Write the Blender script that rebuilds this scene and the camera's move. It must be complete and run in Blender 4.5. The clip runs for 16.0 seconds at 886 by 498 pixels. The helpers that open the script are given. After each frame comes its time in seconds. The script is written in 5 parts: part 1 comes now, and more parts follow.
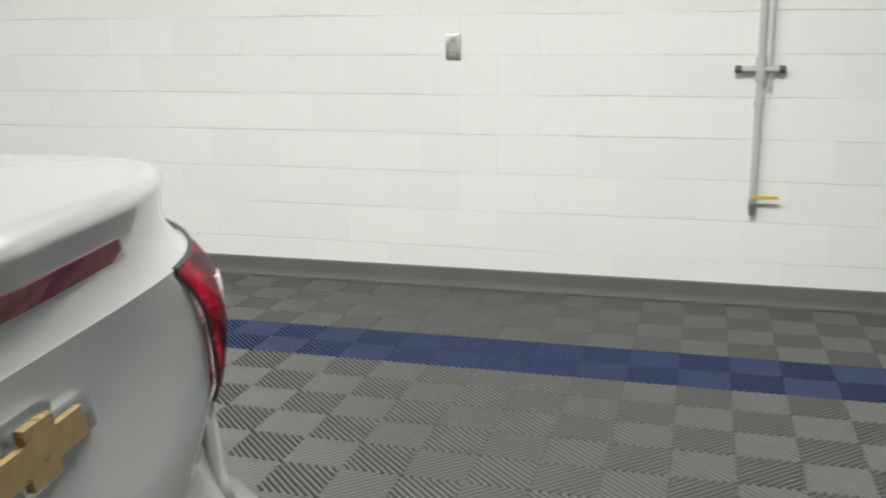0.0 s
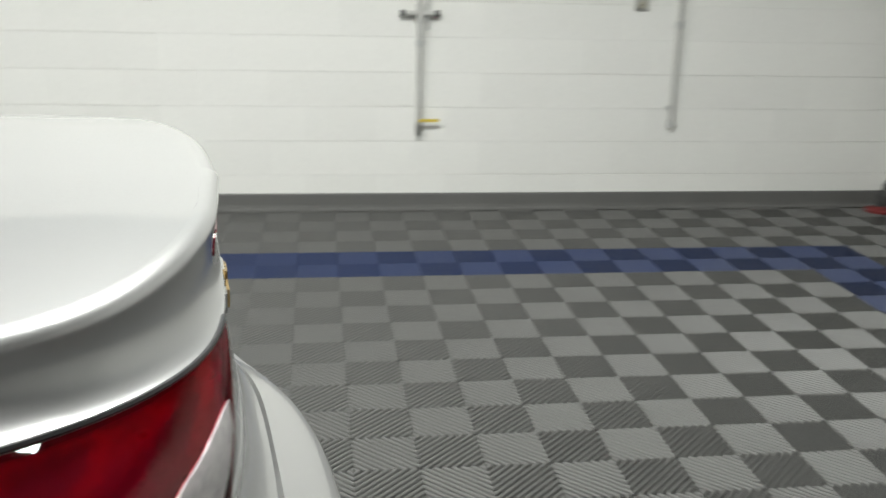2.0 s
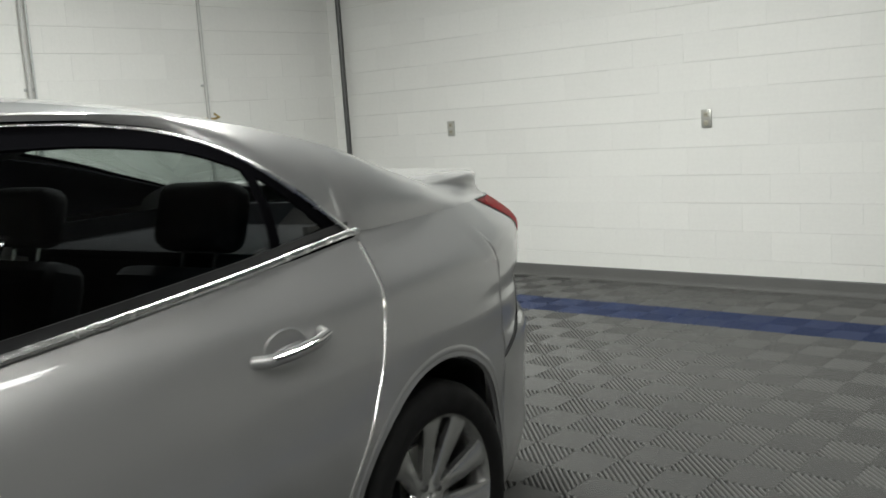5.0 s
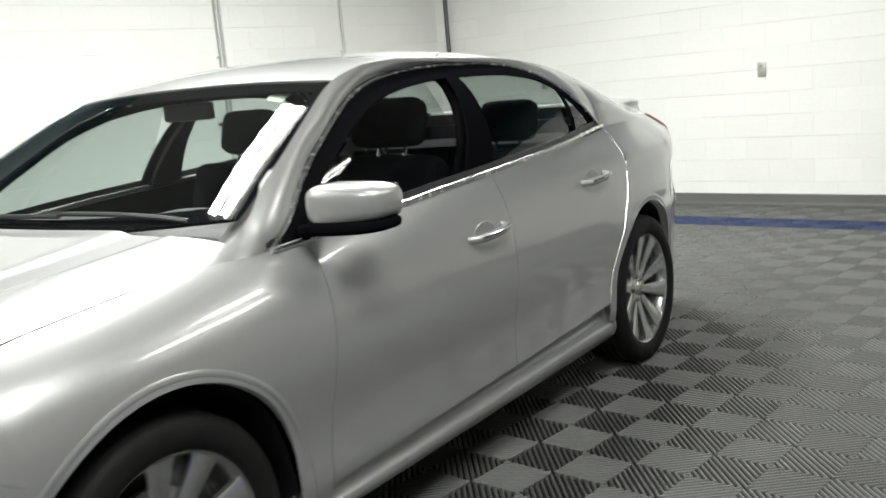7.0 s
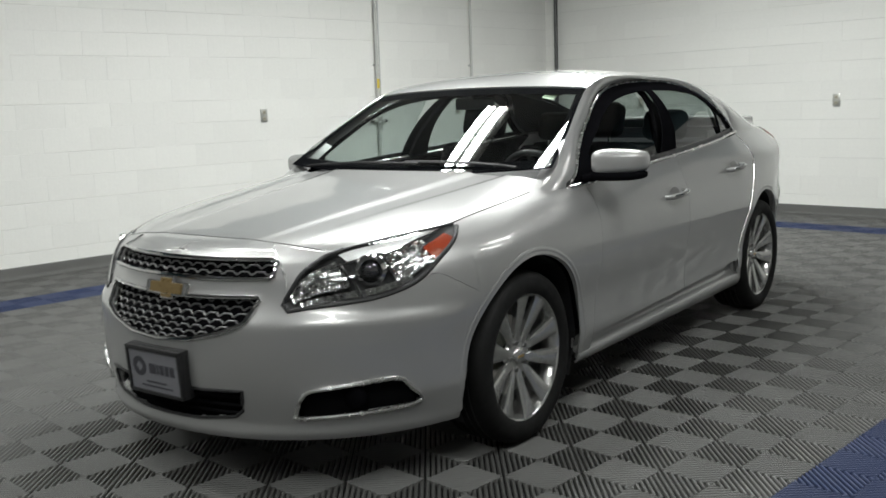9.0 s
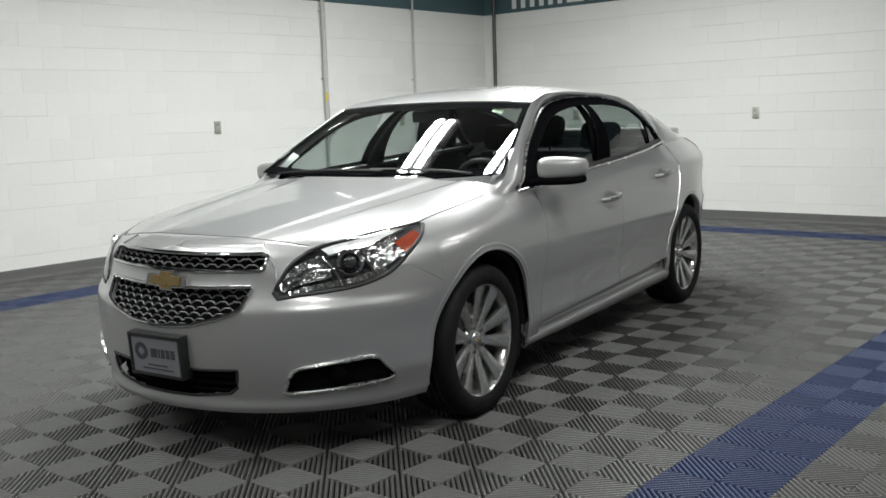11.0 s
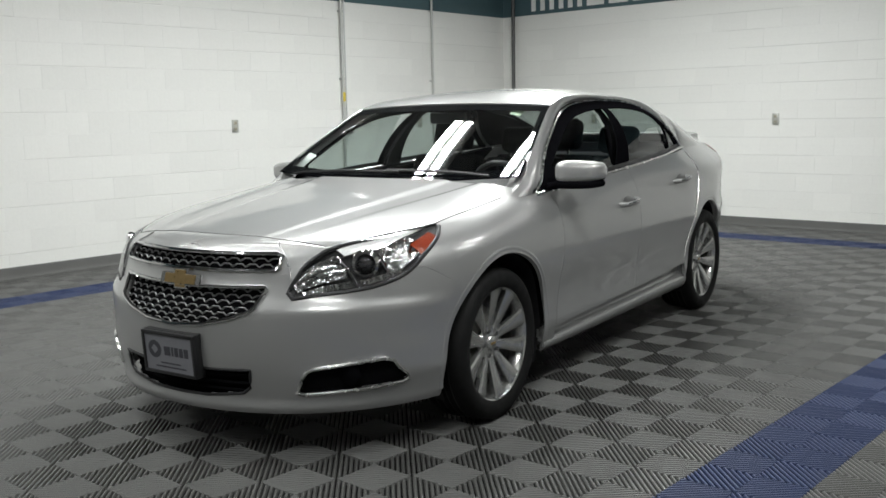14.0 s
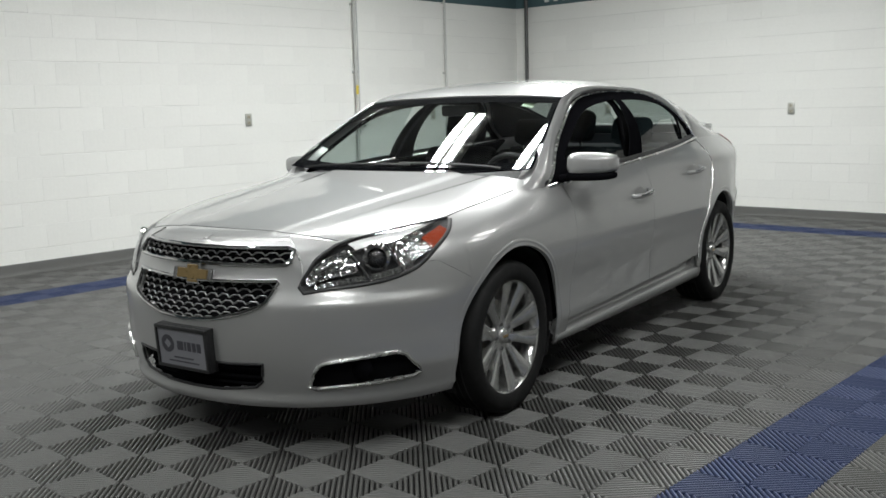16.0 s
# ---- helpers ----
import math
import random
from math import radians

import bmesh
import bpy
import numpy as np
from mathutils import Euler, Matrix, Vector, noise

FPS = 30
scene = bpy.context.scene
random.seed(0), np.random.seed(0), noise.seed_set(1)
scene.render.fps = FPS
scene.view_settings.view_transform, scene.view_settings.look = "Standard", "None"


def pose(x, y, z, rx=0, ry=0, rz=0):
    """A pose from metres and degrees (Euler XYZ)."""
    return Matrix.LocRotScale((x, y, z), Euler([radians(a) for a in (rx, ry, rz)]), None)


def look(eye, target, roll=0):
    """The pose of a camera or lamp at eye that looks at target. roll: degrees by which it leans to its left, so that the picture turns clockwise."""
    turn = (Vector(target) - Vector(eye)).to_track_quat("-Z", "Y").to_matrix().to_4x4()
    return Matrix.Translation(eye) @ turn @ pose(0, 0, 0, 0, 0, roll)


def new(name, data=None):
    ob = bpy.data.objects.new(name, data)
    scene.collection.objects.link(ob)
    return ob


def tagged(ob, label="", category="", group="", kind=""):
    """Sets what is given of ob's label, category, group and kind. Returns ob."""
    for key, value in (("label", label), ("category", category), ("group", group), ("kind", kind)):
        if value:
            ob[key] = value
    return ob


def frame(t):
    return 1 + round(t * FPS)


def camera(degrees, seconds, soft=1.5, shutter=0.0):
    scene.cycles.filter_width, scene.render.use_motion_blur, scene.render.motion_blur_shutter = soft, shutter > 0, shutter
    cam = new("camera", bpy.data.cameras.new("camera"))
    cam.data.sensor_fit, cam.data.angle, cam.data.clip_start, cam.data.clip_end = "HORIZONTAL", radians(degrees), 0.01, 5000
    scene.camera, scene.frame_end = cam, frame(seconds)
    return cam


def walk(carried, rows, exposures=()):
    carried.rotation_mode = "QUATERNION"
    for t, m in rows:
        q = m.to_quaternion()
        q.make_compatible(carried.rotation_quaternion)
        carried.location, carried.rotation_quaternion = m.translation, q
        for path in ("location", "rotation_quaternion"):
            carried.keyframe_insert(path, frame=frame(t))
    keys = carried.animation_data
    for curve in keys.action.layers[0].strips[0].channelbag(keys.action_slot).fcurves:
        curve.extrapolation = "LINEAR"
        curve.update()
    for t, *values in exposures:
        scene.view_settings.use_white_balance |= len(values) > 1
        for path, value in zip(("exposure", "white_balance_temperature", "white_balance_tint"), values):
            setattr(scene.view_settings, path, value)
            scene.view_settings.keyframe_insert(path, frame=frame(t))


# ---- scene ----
cam = camera(49.74, 16.0, soft=1.6, shutter=0.5)
PATH = [
    (0, (3.950, -2.525, 1.305), (2.066, -3.036, 0.870), -0.36),
    (0.5, (4.009, -2.468, 1.410), (2.117, -2.865, 0.897), 0.24),
    (1, (4.122, -2.478, 1.449), (2.248, -2.862, 0.865), 0.27),
    (1.5, (4.391, -2.597, 1.474), (2.512, -2.819, 0.828), 1.60),
    (2, (4.675, -2.858, 1.446), (2.779, -2.600, 0.863), 1.52),
    (2.5, (4.962, -3.195, 1.425), (3.127, -2.568, 0.936), -0.14),
    (2.8, (5.158, -3.432, 1.394), (3.420, -2.548, 0.950), -0.53),
    (3, (5.243, -3.603, 1.382), (3.585, -2.568, 0.960), -1.30),
    (3.2, (5.324, -3.782, 1.379), (3.711, -2.670, 0.978), -2.02),
    (5.5, (6.153, -6.126, 1.336), (4.870, -4.616, 1.062), -4.06),
    (6, (6.279, -6.612, 1.325), (4.931, -5.172, 0.993), -5.75),
    (6.5, (6.450, -7.182, 1.331), (5.105, -5.748, 0.960), -6.02),
    (7, (6.586, -7.598, 1.318), (5.253, -6.145, 0.982), -5.10),
    (7.5, (6.731, -8.077, 1.323), (5.365, -6.648, 1.019), -3.07),
    (8, (6.819, -8.506, 1.312), (5.418, -7.109, 1.018), -1.83),
    (8.5, (6.970, -8.945, 1.318), (5.552, -7.568, 1.009), -1.18),
    (9, (7.071, -9.342, 1.311), (5.682, -7.934, 1.010), -1.94),
    (9.2, (7.093, -9.450, 1.304), (5.729, -8.021, 0.995), -1.16),
    (11.3, (7.324, -9.781, 1.323), (6.035, -8.277, 1.043), -2.01),
    (11.5, (7.317, -9.781, 1.322), (6.023, -8.282, 1.045), -2.15),
    (12, (7.312, -9.771, 1.319), (5.999, -8.287, 1.047), -1.78),
    (12.5, (7.309, -9.777, 1.320), (5.989, -8.299, 1.049), -1.40),
    (13, (7.299, -9.776, 1.319), (5.980, -8.298, 1.046), -1.32),
    (13.5, (7.298, -9.773, 1.319), (5.983, -8.290, 1.049), -1.13),
    (14, (7.293, -9.761, 1.321), (5.978, -8.280, 1.044), -1.10),
    (14.5, (7.289, -9.756, 1.309), (5.971, -8.277, 1.031), -1.09),
    (15, (7.290, -9.752, 1.318), (5.967, -8.279, 1.035), -1.05),
    (15.5, (7.302, -9.751, 1.322), (5.973, -8.285, 1.032), -1.51),
    (16, (7.301, -9.746, 1.325), (5.963, -8.288, 1.032), -1.58),
]
EXPOSURES = [(0, -0.06, 6500, 10), (0.5, -0.16, 6500, 10), (1.0, -0.22, 6500, 10), (1.5, -0.08, 6500, 10), (2.5, -0.08, 6500, 10), (3.2, -0.25, 6500, 10), (5.5, 0.03, 6500, 10), (6.0, 0.36, 6500, 10), (6.5, 0.48, 6500, 10), (7.0, 0.50, 6500, 10), (7.5, 0.30, 6500, 10), (8.2, 0.0, 6450, 10), (9, -0.10, 6400, 10), (11.5, -0.05, 6350, 11), (16, -0.05, 6350, 11)]
walk(cam, [(t, look(eye, target, roll)) for t, eye, target, roll in PATH], EXPOSURES)

import collections

# ---- light ----
WALL_A, WALL_B = -0.853, 0.729          # faces of the two block walls
EAST, SOUTH, CEIL = 12.5, -15.0, 3.75
T = 0.1975                             # one ribbed square of the floor

world = bpy.data.worlds.new("world")
scene.world = world
world.use_nodes = True
world.node_tree.nodes["Background"].inputs[0].default_value = (0.9, 0.95, 1.0, 1)
world.node_tree.nodes["Background"].inputs[1].default_value = 0.02

# the strip lights: x, y, watts; each runs along y
LAMPS = [(2.45, -2.69, 156), (3.42, -2.69, 46), (2.45, -5.49, 76), (3.42, -5.49, 62)]
# lamps at y -11.09 and -9.8 are unseen, added to light the car's front
LAMPS += [(2.45, -8.29, 28), (3.42, -8.29, 42), (2.45, -11.09, 20), (3.42, -11.09, 30)]
LAMPS += [(x, y, e) for x in (6.3, 7.1) for y, e in ((-3.4, 12), (-6.6, 34), (-9.8, 32))]
LAMP_LEN = 1.22
for lx, ly, watts in LAMPS:
    for side in (-0.070, 0.070):
        lamp = bpy.data.lights.new("tube_lamp", "AREA")
        lamp.shape, lamp.size, lamp.size_y, lamp.energy = "RECTANGLE", 0.095, LAMP_LEN, watts / 2
        lamp.color = (0.975, 1.0, 0.955)
        lo = new("tube_lamp", lamp)
        lo.matrix_world = pose(lx + side, ly, CEIL - 0.42)


# ---- materials ----
def nodes_of(name):
    m = bpy.data.materials.new(name)
    m.use_nodes = True
    nt = m.node_tree
    return m, nt, nt.nodes["Principled BSDF"]


def mat(name, color, rough=0.5, metal=0.0, vary=0.06, scale=6.0, fine=90.0, bump=0.0, coat=0.0, spec=0.5, bump_scale=120.0, detail=4.0, obj_vary=0.0):
    """A procedural surface: colour varied at two scales, roughness varied, fine relief."""
    m, nt, b = nodes_of(name)
    tc = nt.nodes.new("ShaderNodeTexCoord")
    n1 = nt.nodes.new("ShaderNodeTexNoise")
    n1.inputs["Scale"].default_value, n1.inputs["Detail"].default_value = scale, detail
    n2 = nt.nodes.new("ShaderNodeTexNoise")
    n2.inputs["Scale"].default_value, n2.inputs["Detail"].default_value = fine, 2.0
    for n in (n1, n2):
        nt.links.new(tc.outputs["Object"], n.inputs["Vector"])
    add = nt.nodes.new("ShaderNodeMath")
    add.operation = "ADD"
    nt.links.new(n1.outputs[0], add.inputs[0])
    nt.links.new(n2.outputs[0], add.inputs[1])
    src = add.outputs[0]
    lo, hi = 1.0, 1.0
    if obj_vary:
        info = nt.nodes.new("ShaderNodeObjectInfo")
        mul = nt.nodes.new("ShaderNodeMath")
        mul.operation, mul.inputs[1].default_value = "MULTIPLY_ADD", obj_vary
        nt.links.new(info.outputs["Random"], mul.inputs[0])
        nt.links.new(src, mul.inputs[2])
        src = mul.outputs[0]
    ramp = nt.nodes.new("ShaderNodeMapRange")
    ramp.inputs[1].default_value, ramp.inputs[2].default_value = 0.6, 1.4 + obj_vary
    ramp.inputs[3].default_value, ramp.inputs[4].default_value = 1 - vary, 1 + vary
    nt.links.new(src, ramp.inputs[0])
    mix = nt.nodes.new("ShaderNodeMix")
    mix.data_type, mix.blend_type = "RGBA", "MULTIPLY"
    mix.inputs[0].default_value = 1.0
    mix.inputs[6].default_value = (*color, 1)
    nt.links.new(ramp.outputs[0], mix.inputs[7])
    nt.links.new(mix.outputs[2], b.inputs["Base Color"])
    rr = nt.nodes.new("ShaderNodeMapRange")
    rr.inputs[1].default_value, rr.inputs[2].default_value = 0.3, 0.7
    rr.inputs[3].default_value, rr.inputs[4].default_value = max(rough * 0.88, 0.01), min(rough * 1.12, 1)
    nt.links.new(n1.outputs[0], rr.inputs[0])
    nt.links.new(rr.outputs[0], b.inputs["Roughness"])
    b.inputs["Metallic"].default_value = metal
    b.inputs["Specular IOR Level"].default_value = spec
    b.inputs["Coat Weight"].default_value = coat
    b.inputs["Coat Roughness"].default_value = 0.03
    b.inputs["Coat IOR"].default_value = 1.5
    if bump:
        n3 = nt.nodes.new("ShaderNodeTexNoise")
        n3.inputs["Scale"].default_value, n3.inputs["Detail"].default_value = bump_scale, 3.0
        nt.links.new(tc.outputs["Object"], n3.inputs["Vector"])
        bp = nt.nodes.new("ShaderNodeBump")
        bp.inputs["Strength"].default_value, bp.inputs["Distance"].default_value = bump, 0.004
        nt.links.new(n3.outputs[0], bp.inputs["Height"])
        nt.links.new(bp.outputs[0], b.inputs["Normal"])
    return m


def glass_mat(name, tint, rough=0.0, edge=0.95):
    """Thin glass: a clear pane that mirrors by its angle."""
    m, nt, b = nodes_of(name)
    nt.nodes.remove(b)
    out = nt.nodes["Material Output"]
    tr = nt.nodes.new("ShaderNodeBsdfTransparent")
    tr.inputs[0].default_value = (*tint, 1)
    gl = nt.nodes.new("ShaderNodeBsdfGlossy")
    gl.inputs["Roughness"].default_value = rough
    lw = nt.nodes.new("ShaderNodeLayerWeight")
    lw.inputs[0].default_value = 0.5
    pw = nt.nodes.new("ShaderNodeMath")
    pw.operation, pw.inputs[1].default_value = "POWER", 4.0
    nt.links.new(lw.outputs["Facing"], pw.inputs[0])
    fr = nt.nodes.new("ShaderNodeMath")
    fr.operation, fr.inputs[1].default_value, fr.inputs[2].default_value = "MULTIPLY_ADD", edge, 0.05
    nt.links.new(pw.outputs[0], fr.inputs[0])
    mx = nt.nodes.new("ShaderNodeMixShader")
    nt.links.new(fr.outputs[0], mx.inputs[0])
    nt.links.new(tr.outputs[0], mx.inputs[1])
    nt.links.new(gl.outputs[0], mx.inputs[2])
    nt.links.new(mx.outputs[0], out.inputs[0])
    return m


def glow_mat(name, color, strength):
    m, nt, b = nodes_of(name)
    b.inputs["Base Color"].default_value = (*color, 1)
    b.inputs["Emission Color"].default_value = (*color, 1)
    b.inputs["Emission Strength"].default_value = strength
    return m


BLOCK = mat("painted_block", (0.80, 0.80, 0.77), 0.5, vary=0.05, scale=1.3, fine=40, bump=0.35, bump_scale=70, obj_vary=0.5)
MORTAR = mat("painted_mortar", (0.66, 0.66, 0.63), 0.6, vary=0.08, scale=3, fine=60, bump=0.3)
BAND = mat("teal_paint", (0.065, 0.115, 0.13), 0.45, vary=0.10, scale=2, fine=50, bump=0.2, bump_scale=70)
SIGN_WHITE = mat("white_vinyl", (0.8, 0.8, 0.78), 0.35, vary=0.03)
RUBBER_BASE = mat("grey_rubber", (0.12, 0.12, 0.115), 0.55, vary=0.12, scale=4, bump=0.1)
TILE_GREY = mat("grey_polypropylene", (0.094, 0.094, 0.090), 0.45, vary=0.10, scale=2.2, fine=60, bump=0.25, bump_scale=300, obj_vary=0.5)
TILE_BLUE = mat("blue_polypropylene", (0.013, 0.026, 0.082), 0.58, vary=0.12, scale=2.2, fine=60, bump=0.25, bump_scale=300, obj_vary=0.35)
SUBFLOOR = mat("dark_subfloor", (0.010, 0.010, 0.010), 0.9, vary=0.3, scale=3)
# grey stands in for a dim, unseen end of the room mirrored in paint
FAR_WALL = mat("unseen_grey_wall", (0.40, 0.40, 0.39), 0.8, vary=0.2, scale=0.8, bump=0.1)
CEILING = mat("grey_ceiling_paint", (0.22, 0.22, 0.22), 0.8, vary=0.15, scale=2)
PIPE = mat("grey_pipe", (0.52, 0.53, 0.52), 0.38, metal=0.3, vary=0.12, scale=12, bump=0.05)
PIPE_WHITE = mat("painted_pipe", (0.50, 0.50, 0.48), 0.42, vary=0.08, scale=12, bump=0.05)
BRASS = mat("brass", (0.45, 0.33, 0.12), 0.35, metal=0.9, vary=0.15, scale=40)
YELLOW = mat("yellow_plastic", (0.62, 0.47, 0.06), 0.45, vary=0.10, scale=30)
RED_PAINT = mat("dark_red_paint", (0.16, 0.02, 0.02), 0.5, vary=0.25, scale=20, bump=0.1)
STEEL = mat("brushed_steel", (0.50, 0.50, 0.47), 0.35, metal=0.85, vary=0.1, scale=30)
SOCKET = mat("beige_socket", (0.42, 0.40, 0.32), 0.5, vary=0.06, scale=40)
DARK = mat("dark_slot", (0.02, 0.02, 0.02), 0.6, vary=0.1)
HOUSING = mat("white_enamel", (0.75, 0.75, 0.73), 0.35, vary=0.04)
TUBE = glow_mat("lit_tube", (1.0, 0.98, 0.94), 9.0)

PAINT = mat("silver_metallic_paint", (0.405, 0.405, 0.40), 0.36, metal=0.52, vary=0.03, scale=400, fine=1500, coat=1.0)
CHROME = mat("chrome", (0.82, 0.82, 0.82), 0.07, metal=1.0, vary=0.03, scale=30)
SATIN = mat("satin_chrome", (0.86, 0.86, 0.85), 0.26, metal=1.0, vary=0.03, scale=30)
# paler than chrome: the mirrored strip lights are put into the brow's colour
BROW_GLINT = mat("brow_glint", (0.86, 0.86, 0.86), 0.35, metal=0.45, vary=0.03, scale=30)
ALLOY = mat("machined_alloy", (0.62, 0.62, 0.61), 0.22, metal=0.9, vary=0.05, scale=60)
ALLOY_DARK = mat("wheel_shadow_metal", (0.10, 0.10, 0.10), 0.45, metal=0.6, vary=0.15, scale=40)
TYRE = mat("tyre_rubber", (0.007, 0.007, 0.007), 0.7, vary=0.25, scale=20, bump=0.2, bump_scale=200, spec=0.25)
BLACK_PLASTIC = mat("black_plastic", (0.018, 0.018, 0.019), 0.4, vary=0.2, scale=20, bump=0.1, bump_scale=500)
BLACK_GLOSS = mat("gloss_black_trim", (0.005, 0.005, 0.006), 0.6, vary=0.1, scale=20, spec=0.0)
INTERIOR = mat("charcoal_cloth", (0.006, 0.006, 0.007), 0.9, vary=0.2, scale=15, bump=0.3, bump_scale=400, spec=0.05)
INTERIOR_GREY = mat("grey_dash_plastic", (0.045, 0.045, 0.047), 0.6, vary=0.15, scale=12, bump=0.2, bump_scale=500)
GRILLE = mat("dark_chrome_grille", (0.13, 0.13, 0.13), 0.42, metal=0.4, vary=0.1, scale=40)
GOLD = mat("gold_emblem", (0.40, 0.285, 0.13), 0.3, metal=0.6, vary=0.12, scale=50)
RED_GLASS = glass_mat("crimson_lens", (0.60, 0.004, 0.045), edge=0.2)
BOWL = mat("lamp_bowl_metal", (0.75, 0.72, 0.72), 0.30, metal=0.7, vary=0.15, scale=40, bump=0.5, bump_scale=70)
RED_DARK = mat("dark_red_lens", (0.10, 0.004, 0.01), 0.12, vary=0.15, scale=25, coat=1.0)
WHITE_LENS = mat("clear_reverse_lens", (0.55, 0.52, 0.52), 0.15, vary=0.2, scale=60, coat=1.0, bump=0.3, bump_scale=90)
PROJECTOR = mat("projector_glass", (0.09, 0.09, 0.095), 0.06, metal=0.6, vary=0.1, scale=60, coat=1.0)
AMBER = mat("amber_reflector", (0.30, 0.045, 0.015), 0.2, vary=0.15, scale=60, coat=1.0, bump=0.3, bump_scale=150)
REFLECTOR = mat("lamp_reflector", (0.80, 0.80, 0.80), 0.14, metal=1.0, vary=0.1, scale=40, bump=0.5, bump_scale=55)
LENS_GLASS = glass_mat("clear_lamp_cover", (0.93, 0.94, 0.94))
WINDSCREEN = glass_mat("windscreen_glass", (0.76, 0.82, 0.80), edge=1.2)
SIDE_GLASS = glass_mat("side_glass", (0.72, 0.78, 0.76))
# a white plate whose shade on the bumper is put into a grey colour
PLATE_SHADED = mat("shaded_white_plate", (0.21, 0.21, 0.23), 0.4, vary=0.05, scale=30)
PLATE_INK = mat("dark_ink", (0.05, 0.05, 0.06), 0.5, vary=0.1)
STICKER = mat("pale_green_sticker", (0.50, 0.62, 0.45), 0.5, vary=0.1, scale=60)


# ---- mesh tools ----
def link_mesh(name, verts, faces, material, parent=None, smooth=False):
    me = bpy.data.meshes.new(name)
    me.from_pydata([tuple(v) for v in verts], [], [tuple(f) for f in faces])
    me.update()
    if material:
        me.materials.append(material)
    if smooth:
        for p in me.polygons:
            p.use_smooth = True
    ob = new(name, me)
    if parent:
        ob.parent = parent
    return ob


def part(name, bm, material, parent=None, label="", smooth=True, sharp=35):
    """Links a bmesh as one mesh object under a thing or a part."""
    bmesh.ops.recalc_face_normals(bm, faces=bm.faces)
    me = bpy.data.meshes.new(name)
    bm.to_mesh(me)
    bm.free()
    me.materials.append(material)
    if smooth:
        for p in me.polygons:
            p.use_smooth = True
        me.set_sharp_from_angle(angle=radians(sharp))
    ob = new(name, me)
    if parent:
        ob.parent = parent
    if label:
        ob["label"] = label
    return ob


def box_into(bm, x0, x1, y0, y1, z0, z1, bevel=0.0, m=None, seg=2):
    r = bmesh.ops.create_cube(bm, size=1)
    vs = r["verts"]
    mm = Matrix.Translation(((x0 + x1) / 2, (y0 + y1) / 2, (z0 + z1) / 2)) @ Matrix.Diagonal((x1 - x0, y1 - y0, z1 - z0, 1))
    bmesh.ops.transform(bm, matrix=mm, verts=vs)
    if bevel:
        es = list({e for v in vs for e in v.link_edges})
        r = bmesh.ops.bevel(bm, geom=es, offset=bevel, segments=seg, affect="EDGES", profile=0.6)
        vs = list({v for f in r["faces"] for v in f.verts} | {v for v in vs if v.is_valid})
    if m is not None:
        bmesh.ops.transform(bm, matrix=m, verts=vs)


def box(x0, x1, y0, y1, z0, z1, bevel=0.0, m=None, seg=2):
    bm = bmesh.new()
    box_into(bm, x0, x1, y0, y1, z0, z1, bevel, m, seg)
    return bm


def tube_into(bm, pts, r, n=10, closed=False, flat=1.0, up=None):
    """A round bar swept along points."""
    pts = [Vector(p) for p in pts]
    rings = []
    k = len(pts)
    for i, p in enumerate(pts):
        a = pts[(i - 1) % k] if closed or i else p
        b = pts[(i + 1) % k] if closed or i < k - 1 else p
        t = (b - a).normalized()
        ref = Vector(up) if up else (Vector((0, 0, 1)) if abs(t.z) < 0.9 else Vector((1, 0, 0)))
        s = t.cross(ref).normalized()
        u = s.cross(t).normalized()
        rings.append([bm.verts.new(p + (s * math.cos(q) * r + u * math.sin(q) * r * flat)) for q in [2 * math.pi * j / n for j in range(n)]])
    for i in range(k if closed else k - 1):
        a, b = rings[i], rings[(i + 1) % k]
        for j in range(n):
            bm.faces.new((a[j], a[(j + 1) % n], b[(j + 1) % n], b[j]))
    if not closed:
        bm.faces.new(rings[0][::-1])
        bm.faces.new(rings[-1])


def tube(pts, r, n=10, closed=False, flat=1.0, up=None):
    bm = bmesh.new()
    tube_into(bm, pts, r, n, closed, flat, up)
    return bm


def lathe(profile, n=48, axis="x", cap=False):
    """Turns (radius, along) pairs round an axis."""
    bm = bmesh.new()
    rings = []
    for r, a in profile:
        ring = []
        for j in range(n):
            q = 2 * math.pi * j / n
            c, s = r * math.cos(q), r * math.sin(q)
            ring.append(bm.verts.new((a, c, s) if axis == "x" else (c, a, s) if axis == "y" else (c, s, a)))
        rings.append(ring)
    for a, b in zip(rings, rings[1:]):
        for j in range(n):
            bm.faces.new((a[j], a[(j + 1) % n], b[(j + 1) % n], b[j]))
    if cap:
        bm.faces.new(rings[0])
        bm.faces.new(rings[-1])
    return bm


def curve_of(keys):
    """A smooth curve through (at, value) keys."""
    xs = np.array([k[0] for k in keys], float)
    ys = np.array([k[1] for k in keys], float)
    d = np.diff(ys) / np.diff(xs)
    m = np.zeros(len(xs))
    m[0], m[-1] = d[0], d[-1]
    for i in range(1, len(xs) - 1):
        h0, h1 = xs[i] - xs[i - 1], xs[i + 1] - xs[i]
        m[i] = (d[i - 1] * h1 + d[i] * h0) / (h0 + h1)

    def f(x):
        x = min(max(x, xs[0]), xs[-1])
        i = min(max(int(np.searchsorted(xs, x)) - 1, 0), len(xs) - 2)
        h = xs[i + 1] - xs[i]
        t = (x - xs[i]) / h
        return float((2 * t**3 - 3 * t**2 + 1) * ys[i] + (t**3 - 2 * t**2 + t) * h * m[i] + (-2 * t**3 + 3 * t**2) * ys[i + 1] + (t**3 - t**2) * h * m[i + 1])
    return f


